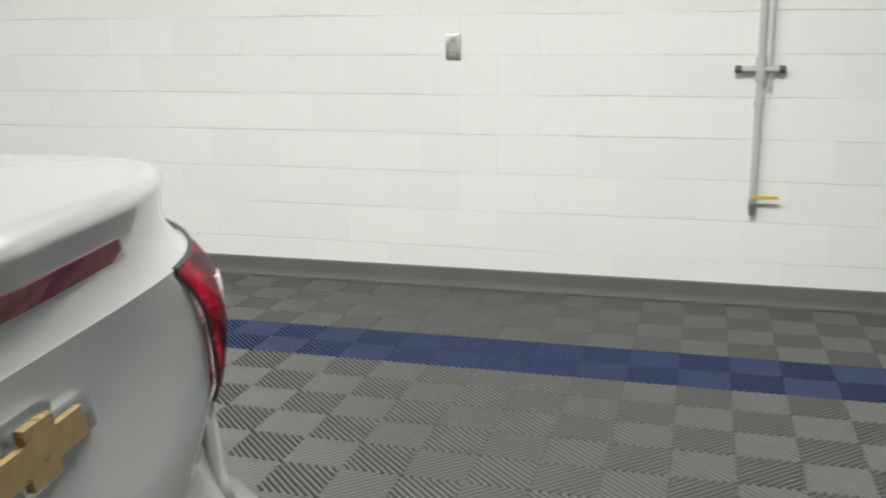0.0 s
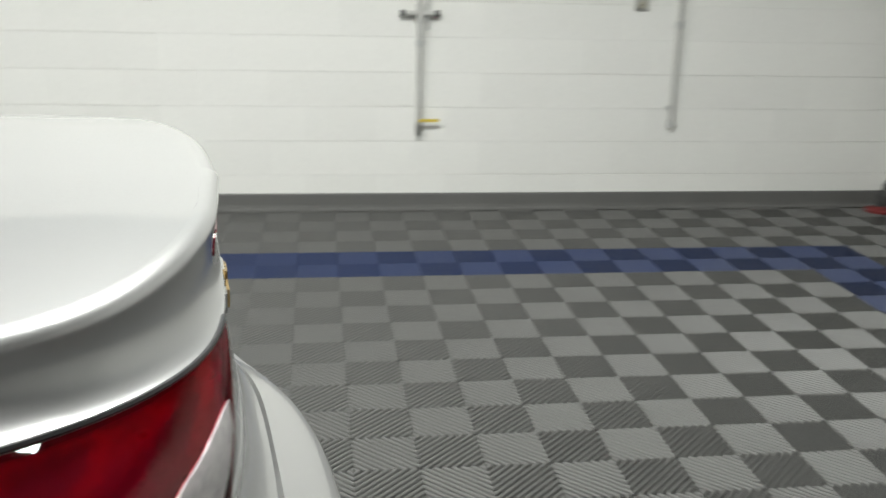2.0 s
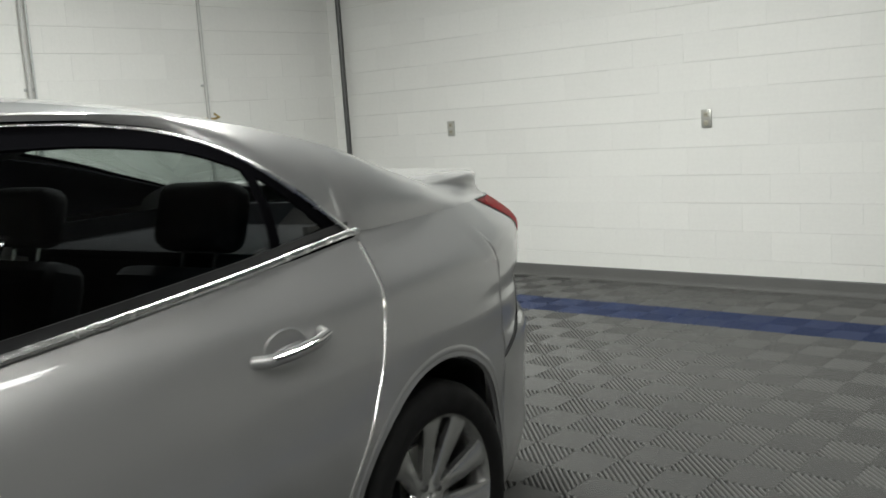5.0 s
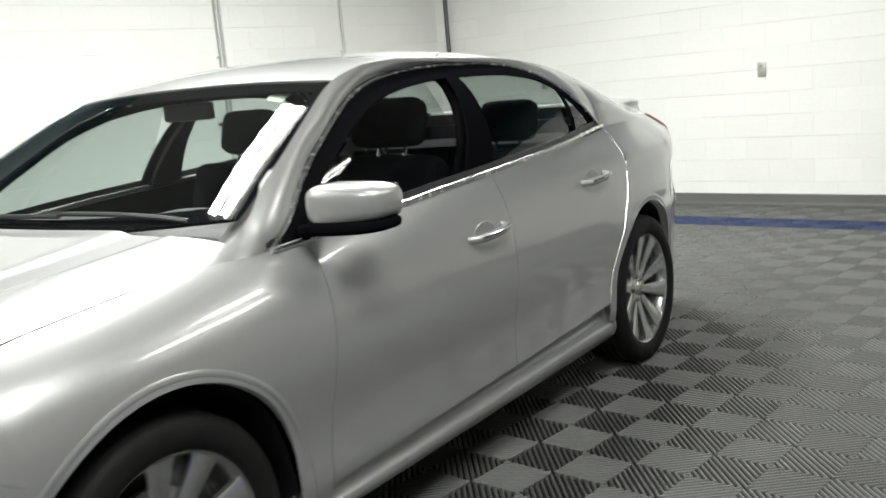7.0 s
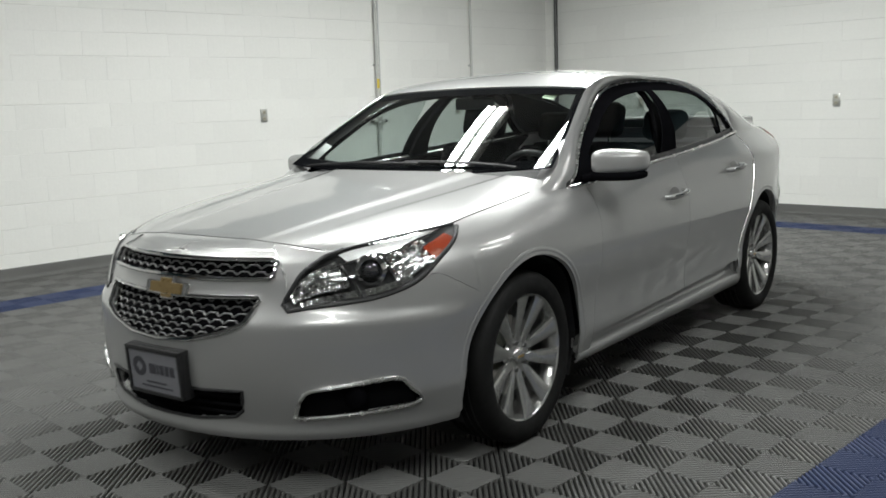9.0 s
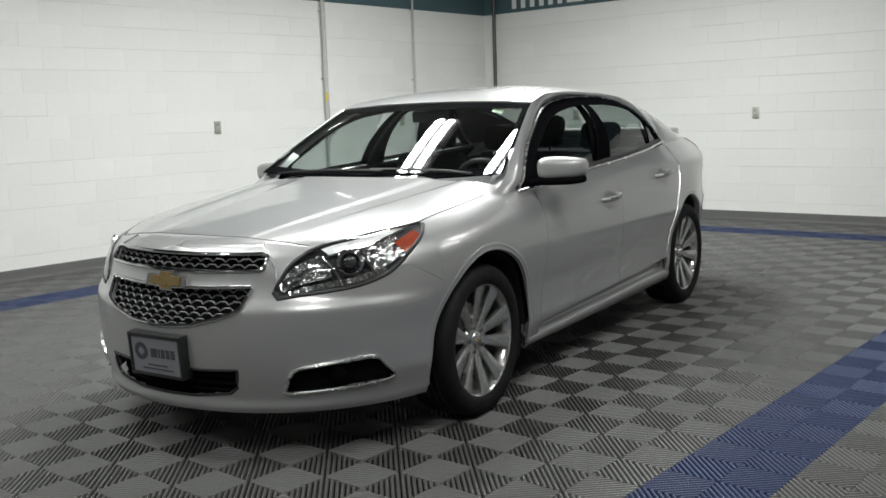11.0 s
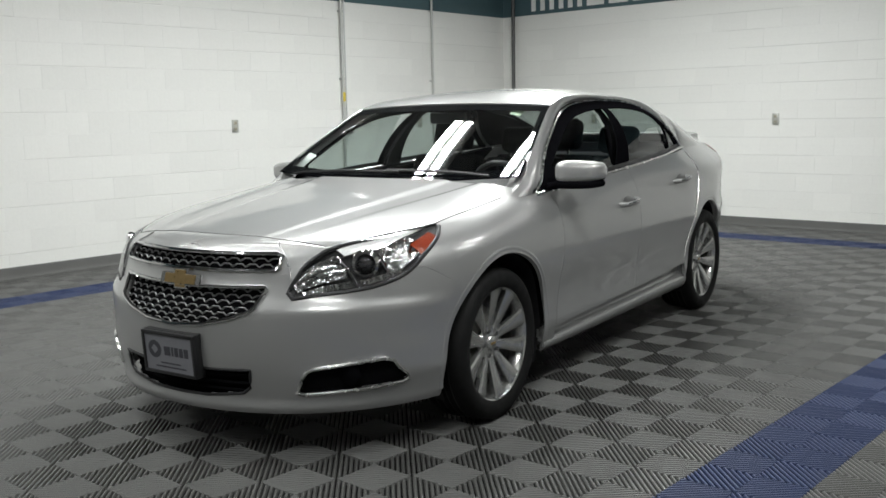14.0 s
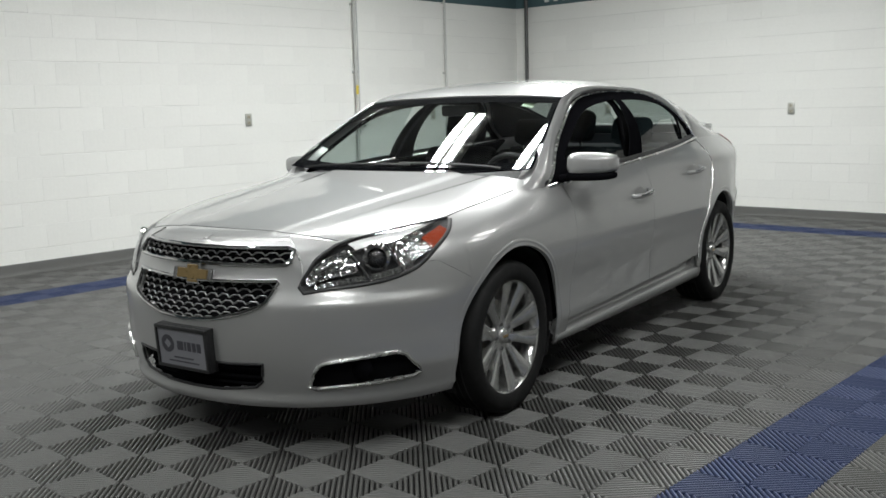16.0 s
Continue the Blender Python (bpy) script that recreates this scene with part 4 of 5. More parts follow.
def backing(poly, name, depth, mirror=True, material=None, parent=None):
    full = both(poly) if mirror else poly
    bm = bmesh.new()
    xs, zs = [p[0] for p in full], [p[1] for p in full]
    x0, x1, z0, z1 = min(xs) - 0.02, max(xs) + 0.02, min(zs) - 0.02, max(zs) + 0.02
    n, m = max(int((x1 - x0) / 0.03), 4), max(int((z1 - z0) / 0.03), 2)
    g = [[bm.verts.new((lerp(x0, x1, i / n), front_y(lerp(x0, x1, i / n), lerp(z0, z1, j / m)) + depth, lerp(z0, z1, j / m))) for j in range(m + 1)] for i in range(n + 1)]
    for i in range(n):
        for j in range(m):
            bm.faces.new((g[i][j], g[i + 1][j], g[i + 1][j + 1], g[i][j + 1]))
    return part(name, bm, material or BLACK_PLASTIC, parent or sedan)


for nm, poly in (("upper_grille", UPPER), ("lower_grille", LOWER)):
    g = honeycomb(poly, nm, 0.056, 0.0215, 0.016)
    backing(poly, "grille_backing", 0.045, material=INTERIOR, parent=g)
    ring_on_front(both(poly), 0.0075, CHROME, "chrome_surround", "chrome grille surround", parent=g)
backing(INTAKE, "lower_intake", 0.05, material=INTERIOR)
ring_on_front(both(INTAKE), 0.006, BLACK_PLASTIC, "intake_edge", "", 0.0)
bm = bmesh.new()
for z in (0.285, 0.315, 0.345):
    tube_into(bm, [(x, front_y(x, z) + 0.035, z) for x in np.linspace(-0.33, 0.33, 16)], 0.006, 6)
part("intake_mesh", bm, INTERIOR, sedan)
for s in (1, -1):
    poly = [(s * x, z) for x, z in FOG]
    bez = new("fog_lamp")
    bez.parent = sedan
    ring_on_front(poly, 0.0085, SATIN, "chrome_surround", "chrome fog lamp surround", 0.002, parent=bez)
    backing(poly, "housing", 0.05, False, INTERIOR, bez)
    x, z = s * 0.65, 0.352
    fl = part("lamp_glass", lathe([(0.001, -0.012), (0.03, -0.010), (0.044, 0.0), (0.046, 0.02)], 24, "y"), BLACK_GLOSS, bez)
    fl.location = (x, front_y(x, z) + 0.028, z)

# emblem and the bar between the grilles, number plate frame
def emblem(y, z, face, tilt, size):
    """A plain gold cross-bar shape with a chrome rim."""
    e = new("emblem")
    e.parent = sedan
    e["label"] = "gold emblem with chrome rim"
    e.location = (0, y, z)
    e.rotation_euler = (radians(tilt), 0, 0)
    for nm, k, d, m in (("rim", 1.0, 0.010, CHROME), ("face", 0.76, 0.014, GOLD)):
        bm = bmesh.new()
        w, h, t = size * k, size * 0.19 * (0.9 if k < 1 else 1.0), size * 0.14 * k
        outline = [(-w * 0.5 - t * 0.25, -h * 0.5), (-w * 0.16, -h * 0.5), (-w * 0.18, -h * 0.5 - t * 0.7), (w * 0.13, -h * 0.5 - t * 0.7), (w * 0.16, -h * 0.5), (w * 0.5 - t * 0.25, -h * 0.5),
                   (w * 0.5 + t * 0.25, h * 0.5), (w * 0.18, h * 0.5), (w * 0.2, h * 0.5 + t * 0.7), (-w * 0.12, h * 0.5 + t * 0.7), (-w * 0.14, h * 0.5), (-w * 0.5 + t * 0.25, h * 0.5)]
        lo = [bm.verts.new((x, 0, q)) for x, q in outline]
        hi = [bm.verts.new((x * 0.97, face * d, q * 0.95)) for x, q in outline]
        bm.faces.new(hi)
        for i in range(12):
            bm.faces.new((lo[i], lo[(i + 1) % 12], hi[(i + 1) % 12], hi[i]))
        part(nm, bm, m, e, smooth=False)


emblem(nose_y(0.707) - 0.006, 0.707, -1, 0, 0.225)
emblem(2.372, 1.005, 1, 0, 0.17)


def plate():
    e = new("front_plate")
    e.parent = sedan
    e["label"] = "white dealer plate in a black plastic frame"
    e.location = (0.0, -2.422, 0.421)
    e.rotation_euler = (radians(4), 0, 0)
    part("bracket", box(-0.148, 0.148, -0.002, 0.035, -0.088, 0.088, 0.006), BLACK_PLASTIC, e)
    bm = bmesh.new()
    for a in ((-0.146, 0.146, -0.016, 0.0, 0.072, 0.086), (-0.146, 0.146, -0.016, 0.0, -0.086, -0.074), (-0.146, -0.134, -0.016, 0.0, -0.074, 0.072), (0.134, 0.146, -0.016, 0.0, -0.074, 0.072)):
        box_into(bm, *a, 0.002)
    part("frame", bm, BLACK_PLASTIC, e, "black plate frame")
    p = part("plate", box(-0.134, 0.134, -0.010, -0.004, -0.074, 0.072), PLATE_SHADED, e, "white plate, greyed for its shade, with dark printed bars")
    bm = lathe([(0.018, -0.0115), (0.036, -0.0115), (0.036, -0.010)], 20, "y")
    for a in range(4):
        q = math.radians(45 + 90 * a)
        box_into(bm, -0.005, 0.005, -0.0114, -0.010, -0.018, 0.018, m=Matrix.Translation((0.02 * math.cos(q), 0, 0.02 * math.sin(q))) @ Matrix.Rotation(-q, 4, "Y"))
    k = part("printed_mark", bm, PLATE_INK, p, smooth=False)
    k.location = (-0.080, 0, 0.012)
    bm = bmesh.new()
    for i, w in enumerate((0.034, 0.010, 0.020, 0.020, 0.022)):
        x = (-0.025, 0.016, 0.033, 0.060, 0.087)[i]
        box_into(bm, x, x + w, -0.0115, -0.010, -0.008, 0.028)
    for x0, x1, z in ((-0.05, 0.06, -0.040), (-0.08, 0.09, -0.056)):
        box_into(bm, x0, x1, -0.0112, -0.010, z - 0.003, z + 0.003)
    part("printed_bars", bm, PLATE_INK, p, smooth=False)


plate()


# headlamps
def headlamp(s):
    h = new("headlamp")
    h.parent = sedan
    h["label"] = "clear headlamp with projector and amber corner"
    Y0, Y1 = -2.253, -1.667

    def skin(y, z, off):
        return s * (side_x(y, z) - off), y + off * 0.7, z

    def at(y, v, off):
        return skin(y, lerp(lamp_lo(y), lamp_hi(y), v), off)

    def patch(name, ya, yb, va, vb, off, material, label="", nu=14, nv=5, thick=0.0, lean=0.0, flat=False):
        def f(u, v):
            vv = lerp(va(lerp(ya, yb, u)) if callable(va) else va, vb, v)
            return at(lerp(ya, yb, u) + lean * (vv - 0.5), vv, off(u, v) if callable(off) else off)
        ob = panel(name, f, nu, nv, material, h, thick, label)
        if flat:
            for p in ob.data.polygons:
                p.use_smooth = False
        return ob
    c = patch("clear_cover", Y0, Y1, 0.0, 1.0, -0.003, LENS_GLASS, "clear plastic lamp cover", 36, 14)
    c.visible_shadow = False
    patch("housing", Y0 + 0.004, Y1 - 0.004, 0.01, 0.99, lambda u, v: 0.012 + 0.055 * (math.sin(math.pi * v) * math.sin(math.pi * min(u * 1.1, 1)))**0.6, INTERIOR_GREY, "dark lamp housing", 30, 12)

    def dish(depth, freq):
        return lambda u, v: 0.012 + depth * (math.sin(math.pi * v) * math.sin(math.pi * u))**0.5 + 0.006 * math.sin(u * freq) * math.sin(v * freq * 0.7)
    patch("turn_reflector", -2.235, -2.115, 0.30, 0.86, dish(0.026, 17), REFLECTOR, "faceted chrome reflector", 12, 8, flat=True)
    patch("beam_reflector", -1.995, -1.838, 0.16, 0.78, dish(0.028, 21), REFLECTOR, "faceted chrome reflector", 16, 12, flat=True)
    patch("crystal_strip", -2.225, -2.095, 0.06, 0.22, lambda u, v: 0.010 + 0.006 * math.sin(u * 60), REFLECTOR, "", 26, 3, flat=True)
    patch("crystal_strip", -2.085, -1.945, 0.06, 0.20, lambda u, v: 0.010 + 0.006 * math.sin(u * 66), REFLECTOR, "", 28, 3, flat=True)
    patch("chrome_brow", -2.09, -1.70, 0.80, 0.955, lambda u, v: 0.004 + 0.016 * (1 - v), BROW_GLINT, "chrome upper strip, pale for the lamps it mirrors", 24, 3, 0.002)
    part("brow_edge", tube([at(y, 0.79, 0.010) for y in np.linspace(-2.13, -1.75, 24)], 0.004, 6), CHROME, h)
    rim = [at(y, 0.0, 0.002) for y in np.linspace(Y0, Y1, 40)]
    part("rim", tube([at(y, 1.0, 0.001) for y in np.linspace(-2.06, Y0, 24)] + rim, 0.0085, 8), BLACK_PLASTIC, h, "black lamp rim")
    part("upper_rim", tube([at(y, 1.0, 0.001) for y in np.linspace(-2.07, Y1, 30)], 0.004, 6), BLACK_PLASTIC, h)
    # projector and dividers
    p = part("projector", lathe([(0.040, -0.020), (0.052, -0.012), (0.056, 0.0), (0.050, 0.012), (0.040, 0.020)], 30, "y"), CHROME, h, "chrome projector ring")
    p.location = skin(-2.050, 0.768, 0.016)
    p.rotation_euler = (0, 0, s * radians(38))
    part("projector_lens", lathe([(0.0005, -0.024), (0.014, -0.022), (0.028, -0.014), (0.036, 0.0)], 24, "y"), PROJECTOR, p, "dark glass projector lens")
    for y in (-2.105, -2.000):
        part("divider", tube([at(y - 0.02 * (q - 0.5), q, 0.010 + 0.012 * math.sin(q * 3.1)) for q in np.linspace(0.03, 0.80, 8)], 0.007, 6), CHROME, h)
    for v in (0.46, 0.62):
        part("reflector_bar", tube([at(y, v, 0.012) for y in np.linspace(-2.225, -2.12, 8)], 0.0035, 6), CHROME, h)
    patch("amber_reflector", -1.862, -1.738, 0.03, 0.56, 0.009, AMBER, "amber side reflector", 8, 6, 0.003, lean=-0.02)


for s in (1, -1):
    headlamp(s)


# rear: quarters, boot lid, bumper, tail lamps
PH_C = 68
y_c = tail_pt(PH_C, 1.08)[1]
edge_px = curve_of([(0, 0.0), (12, 0.238), (22, 0.392), (30, 0.485), (38, 0.540), (48, 0.560), (58, 0.558), (PH_C, roof_edge(y_c) + 0.008)])
edge_py = curve_of([(0, 2.378), (12, 2.360), (22, 2.318), (30, 2.262), (38, 2.182), (48, 2.085), (58, 1.975), (PH_C, y_c)])
edge_pz = curve_of([(0, 1.170), (12, 1.169), (22, 1.166), (30, 1.162), (38, 1.159), (48, 1.158), (58, 1.158), (PH_C, edge_z(y_c))])


def deck_edge(ph):
    """The raised edge of the boot, going on into the rear pillar."""
    if ph > PH_C:
        y = tail_pt(ph, 1.08)[1]
        return Vector((roof_edge(y) + 0.008, y, edge_z(y)))
    return Vector((edge_px(ph), edge_py(ph), edge_pz(ph)))


def flank(ph, v):
    """From the shoulder line, hollow at first, up to the raised edge and over it."""
    low = Vector(tail_pt(ph, rear_line(ph)))
    top = deck_edge(ph)
    c = min(max((87 - ph) / 37, 0), 1)
    c = c * c * (3 - 2 * c)
    inn = Vector((-top.x, 1.75 - top.y, 0)).normalized() if ph < PH_C else Vector((-1, 0, 0))
    r = 0.016
    if v < 0.8:
        t = v / 0.8
        cc = min(max((72 - ph) / 30, 0), 1)
        h, k = 1 - (1 - t)**(1 + 0.7 * cc), t**(1 + 0.4 * cc)
        goal = top - Vector((0, 0, r)) - inn * r * 0.2
        hollow = Vector((lerp(low.x, goal.x, h), lerp(low.y, goal.y, h), lerp(low.z, goal.z, k))) + inn * 0.008 * math.sin(math.pi * t) * lerp(1.0, 0.3, min(max((ph - 20) / 40, 0), 1))
    else:
        a = (v - 0.8) / 0.2 * math.pi / 2
        hollow = top - Vector((0, 0, r)) + Vector((0, 0, r * math.sin(a))) + inn * (r * (1 - math.cos(a)) * 1.4 - r * 0.2)
    if c >= 1:
        return hollow
    y = low.y
    b, z1 = belt(y), max(green_z(roof_edge(y), y), belt(y) + 0.003)
    z = lerp(b, z1, v)
    full = Vector((green_x(y, z), y, z + max(edge_z(y) - z1, 0) * v * v))
    full += (low - Vector((green_x(y, b), y, b))) * (1 - v)
    return full.lerp(hollow, c)


PH_S = 34
PH_0 = phi_of(1.335)
for s in (1, -1):
    def quarter_f(u, v):
        q = flank(lerp(PH_0, PH_S, u), v)
        return s * q.x, q.y, q.z
    panel("rear_pillar", quarter_f, 70, 30, thick=0.012)


def lip_f(u, v):
    t = 2 * u - 1
    ph = PH_S * t * abs(t)
    q = flank(abs(ph), v)
    return math.copysign(q.x, ph), q.y, q.z


panel("boot_lip", lip_f, 60, 30, thick=0.012)


def boot_f(u, v):
    q = 2 * u - 1
    end = flank(abs(q) * PH_C, 1.0)
    y = 1.885 - 0.095 * q * q
    e, lo = roof_edge(y), edge_z(y)
    front = Vector((abs(q) * e * 0.985, y, lo + (ridge(y) - lo) * (1 - abs(q * 0.985)**2.2) - 0.006))
    p = front.lerp(end, v)
    return math.copysign(p.x, q), p.y, p.z + 0.010 * math.sin(math.pi * v) * (1 - q**4)


panel("boot_lid", boot_f, 60, 30)


def boot_face(u, v):
    t = 2 * u - 1
    phi = 22 * t * abs(t)
    z = lerp(rear_line(0), 0.748, v)
    x, y, z = tail_pt(phi, z)
    return x, y - 0.010 * math.sin(v * math.pi), z


def boot_keep(u, v):
    ph = 22 * (2 * u - 1)**2
    return ph < 8 or lerp(rear_line(0), 0.748, v) < lamp_low(ph)


panel("boot_face", boot_face, 80, 60, keep=boot_keep)


def stop_lamp(u, v):
    ph = lerp(-8.5, 8.5, u)
    q = flank(abs(ph), lerp(0.46, 0.62, v))
    return math.copysign(q.x, ph), q.y + 0.002, q.z


panel("high_stop_lamp", stop_lamp, 14, 4, RED_DARK, thick=0.006, label="dark red high stop lamp")


def rear_bumper_f(u, v):
    t = 2 * u - 1
    phi = 75.5 * t * (0.35 + 0.65 * abs(t))
    return tail_pt(phi, lerp(0.20, bumper_top(abs(phi)) - 0.0015, v))


panel("rear_bumper", rear_bumper_f, 170, 40, thick=0.014)
for s in (1, -1):
    # a black bar puts the shade of the bumper seam into colour
    seam = [tail_pt(s * ph, min(bumper_top(ph), lamp_low(ph)) + 0.0006, 0.0002) for ph in np.linspace(38.5, 75, 40)]
    part("bumper_gap_shade", tube(seam, 0.0022, 6), BLACK_PLASTIC, sedan)
for s in (1, -1):
    # wrapped tail lamp: from its tip on the wing round to the boot face
    tl = new("tail_lamp")
    tl.parent = sedan
    tl["label"] = "red wraparound tail lamp with clear insert"

    def around(ph, z, off=0.0):
        x, y, z = tail_pt(ph, z, off)
        return s * x, y, z

    def lamp_skin(u, v):
        ph = lerp(58, 8.2, u)
        z = lerp(lamp_low(ph), rear_line(ph) - 0.002, v)
        return around(ph, z, 0.002 + 0.012 * (math.sin(math.pi * v) * min(u * 3, 1) * min((1 - u) * 8, 1))**0.7)
    lens = panel("red_lens", lamp_skin, 60, 24, RED_GLASS, tl, 0.0, "glossy crimson lens")
    lens.visible_shadow = False

    def lamp_bowl(u, v):
        ph = lerp(57.0, 9.0, u)
        z = lerp(lamp_low(ph) + 0.002, rear_line(ph) - 0.004, v)
        wave = 0.006 * math.sin(u * 26 + 3 * v) * math.sin(v * 9)
        return around(ph, z, -0.006 - (0.040 + wave) * (math.sin(math.pi * v) * math.sin(math.pi * min(u * 1.1, 1)))**0.5)
    panel("lamp_bowl", lamp_bowl, 70, 30, BOWL, tl, 0.0, "faceted reflector behind the red lens")

    def inset(ph0, ph1, a, b, off):
        def f(u, v):
            ph = lerp(ph0, ph1, u)
            lo, hi = lamp_low(ph), rear_line(ph)
            r = 1 - 0.35 * abs(2 * u - 1)**4
            m = (a + b) / 2
            t = m + (lerp(a, b, v) - m) * r
            return around(ph, lerp(lo, hi, t), off)
        return f
    panel("reverse_lens", inset(27, 15, 0.38, 0.72, 0.0145), 10, 10, WHITE_LENS, tl, 0.004, "clear reversing lens")
    rim = [around(p, lamp_low(p), 0.0) for p in np.linspace(58, 8.2, 50)] + [around(p, rear_line(p), 0.0) for p in np.linspace(8.2, 58, 40)]
    # black bar for the shade in the gap round the lamp
    part("lamp_gap_shade", tube(rim, 0.0032, 6, closed=True), BLACK_PLASTIC, tl)


# wheels
def wheel(x, y, s):
    w = new("wheel")
    w.parent = sedan
    w["label"] = "ten-spoke silver alloy wheel with black tyre"
    w.matrix_local = Matrix.Translation((x, y, ZW)) @ Matrix.Rotation(0 if s > 0 else math.pi, 4, "Z")
    R = R_TYRE
    prof = [(0.235, -0.10), (0.262, -0.112), (0.30, -0.115), (R - 0.012, -0.104), (R - 0.003, -0.085), (R, -0.045), (R, 0.0), (R, 0.045), (R - 0.003, 0.085), (R - 0.012, 0.104),
            (0.302, 0.116), (0.275, 0.117), (0.255, 0.110), (0.240, 0.096), (0.235, 0.07)]
    t = part("tyre", lathe(prof, 72, "x"), TYRE, w, "black rubber tyre")
    bm = bmesh.new()
    for d in (-0.05, -0.018, 0.018, 0.05):
        b2 = lathe([(R + 0.0004, d - 0.004), (R + 0.0008, d), (R + 0.0004, d + 0.004)], 48, "x")
        me = bpy.data.meshes.new("groove")
        b2.to_mesh(me)
        b2.free()
        bm.from_mesh(me)
        bpy.data.meshes.remove(me)
    part("tread_groove", bm, DARK, t)
    part("rim", lathe([(0.228, -0.09), (0.226, 0.05), (0.232, 0.085), (0.243, 0.100), (0.250, 0.104), (0.252, 0.098), (0.246, 0.090)], 72, "x"), ALLOY, w, "bright alloy rim")
    part("brake_disc", lathe([(0.06, 0.005), (0.155, 0.005), (0.155, 0.02), (0.06, 0.02)], 40, "x"), STEEL, w)
    part("barrel_back", lathe([(0.02, -0.02), (0.225, -0.02), (0.225, -0.015)], 40, "x"), BLACK_PLASTIC, w)
    n = 10
    for k in range(n):
        a = 2 * math.pi * k / n + (0.035 if k % 2 else -0.035) + 0.06
        bm = bmesh.new()
        rows = []
        for r, wd, xo in ((0.035, 0.014, 0.056), (0.075, 0.019, 0.063), (0.13, 0.025, 0.074), (0.19, 0.032, 0.087), (0.222, 0.037, 0.095), (0.238, 0.046, 0.097)):
            sh = (0.006 if k % 2 else -0.006) * (1 - r / 0.24)
            rows.append([bm.verts.new((xo - 0.024, sh - wd * 0.9, r)), bm.verts.new((xo - 0.004, sh - wd, r)), bm.verts.new((xo, sh - wd * 0.72, r)), bm.verts.new((xo, sh + wd * 0.72, r)), bm.verts.new((xo - 0.004, sh + wd, r)), bm.verts.new((xo - 0.024, sh + wd * 0.9, r))])
        for p, q in zip(rows, rows[1:]):
            for j in range(5):
                bm.faces.new((p[j], p[j + 1], q[j + 1], q[j]))
        bmesh.ops.rotate(bm, verts=bm.verts, cent=(0, 0, 0), matrix=Matrix.Rotation(a, 3, "X"))
        part("spoke", bm, ALLOY, w, sharp=28)
    part("hub", lathe([(0.0005, 0.072), (0.026, 0.072), (0.032, 0.068), (0.036, 0.060), (0.075, 0.058), (0.082, 0.045)], 30, "x"), ALLOY, w)
    part("centre_mark", box(0.0715, 0.0745, -0.020, 0.020, -0.005, 0.005, 0.001), GOLD, w, "small gold centre mark")
    for k in range(5):
        a = 2 * math.pi * (k + 0.5) / 5
        nut = part("wheel_nut", lathe([(0.0005, 0.066), (0.009, 0.066), (0.0105, 0.060), (0.0105, 0.045)], 6, "x"), ALLOY_DARK, w)
        nut.location = (0, 0.056 * math.cos(a), 0.056 * math.sin(a))


for s in (1, -1):
    for y in (-YW, YW):
        wheel(s * 0.768, y, s)

# underbody
part("underbody", box(-0.72, 0.72, -0.95, 0.95, 0.17, 0.30, 0.03), BLACK_PLASTIC, sedan)
part("front_undertray", box(-0.50, 0.50, -2.10, -0.95, 0.19, 0.60, 0.03), BLACK_PLASTIC, sedan)
part("rear_undertray", box(-0.50, 0.50, 0.95, 2.25, 0.22, 0.60, 0.03), BLACK_PLASTIC, sedan)


# cabin
def seat(x, y, z, rear=False):
    e = new("rear_seat" if rear else "front_seat")
    e.parent = sedan
    e["label"] = "charcoal cloth seat"
    e.location = (x, y, z)
    w = 0.25
    part("cushion", box(-w, w, -0.27, 0.25, 0.05, 0.24, 0.06, seg=3), INTERIOR, e)
    m = Matrix.Translation((0, 0.24, 0.20)) @ Matrix.Rotation(radians(-17), 4, "X")
    part("backrest", box(-w, w, -0.09, 0.06, 0.0, 0.66, 0.07, m, 3), INTERIOR, e)
    part("headrest", box(-0.135, 0.135, -0.065, 0.045, 0.70, 0.88, 0.055, m, 4), INTERIOR, e)
    bm = bmesh.new()
    for q in (-0.06, 0.06):
        tube_into(bm, [m @ Vector((q, 0, 0.62)), m @ Vector((q, 0, 0.74))], 0.007, 8)
    part("headrest_post", bm, CHROME, e)


for x in (-0.37, 0.37):
    seat(x, -0.22, 0.24)
    seat(x, 0.64, 0.18, True)


def dash_f(u, v):
    q = 2 * u - 1
    y = lerp(-1.00, -0.52, v) + 0.03 * q * q
    z = 0.965 + 0.03 * math.sin(v * math.pi) - (0.10 * max(v - 0.8, 0) / 0.2) + (0.035 * math.exp(-((q - 0.45) / 0.22)**2) * math.sin(v * math.pi))
    return q * 0.72, y, z


panel("dashboard", dash_f, 30, 14, INTERIOR_GREY, thick=0.03)
part("dash_lower", box(-0.70, 0.70, -1.0, -0.56, 0.45, 0.90, 0.03), INTERIOR, sedan)
sw = new("steering_wheel")
sw.parent = sedan
sw.matrix_local = Matrix.Translation((0.37, -0.42, 0.90)) @ Matrix.Rotation(radians(-65), 4, "X")
part("wheel_rim", tube([(0.185 * math.cos(a), 0.185 * math.sin(a), 0) for a in np.linspace(0, 2 * math.pi, 41)[:-1]], 0.016, 10, closed=True), BLACK_PLASTIC, sw)
part("wheel_boss", box(-0.075, 0.075, -0.06, 0.06, -0.03, 0.01, 0.02), BLACK_PLASTIC, sw)
for a in (0, 180, 270):
    c, q = math.cos(radians(a)), math.sin(radians(a))
    part("wheel_spoke", tube([(0.05 * c, 0.05 * q, -0.005), (0.18 * c, 0.18 * q, 0)], 0.014, 8), BLACK_PLASTIC, sw)
rv = new("rear_view_mirror")
rv.parent = sedan
rv.location = (0, -0.40, 1.305)
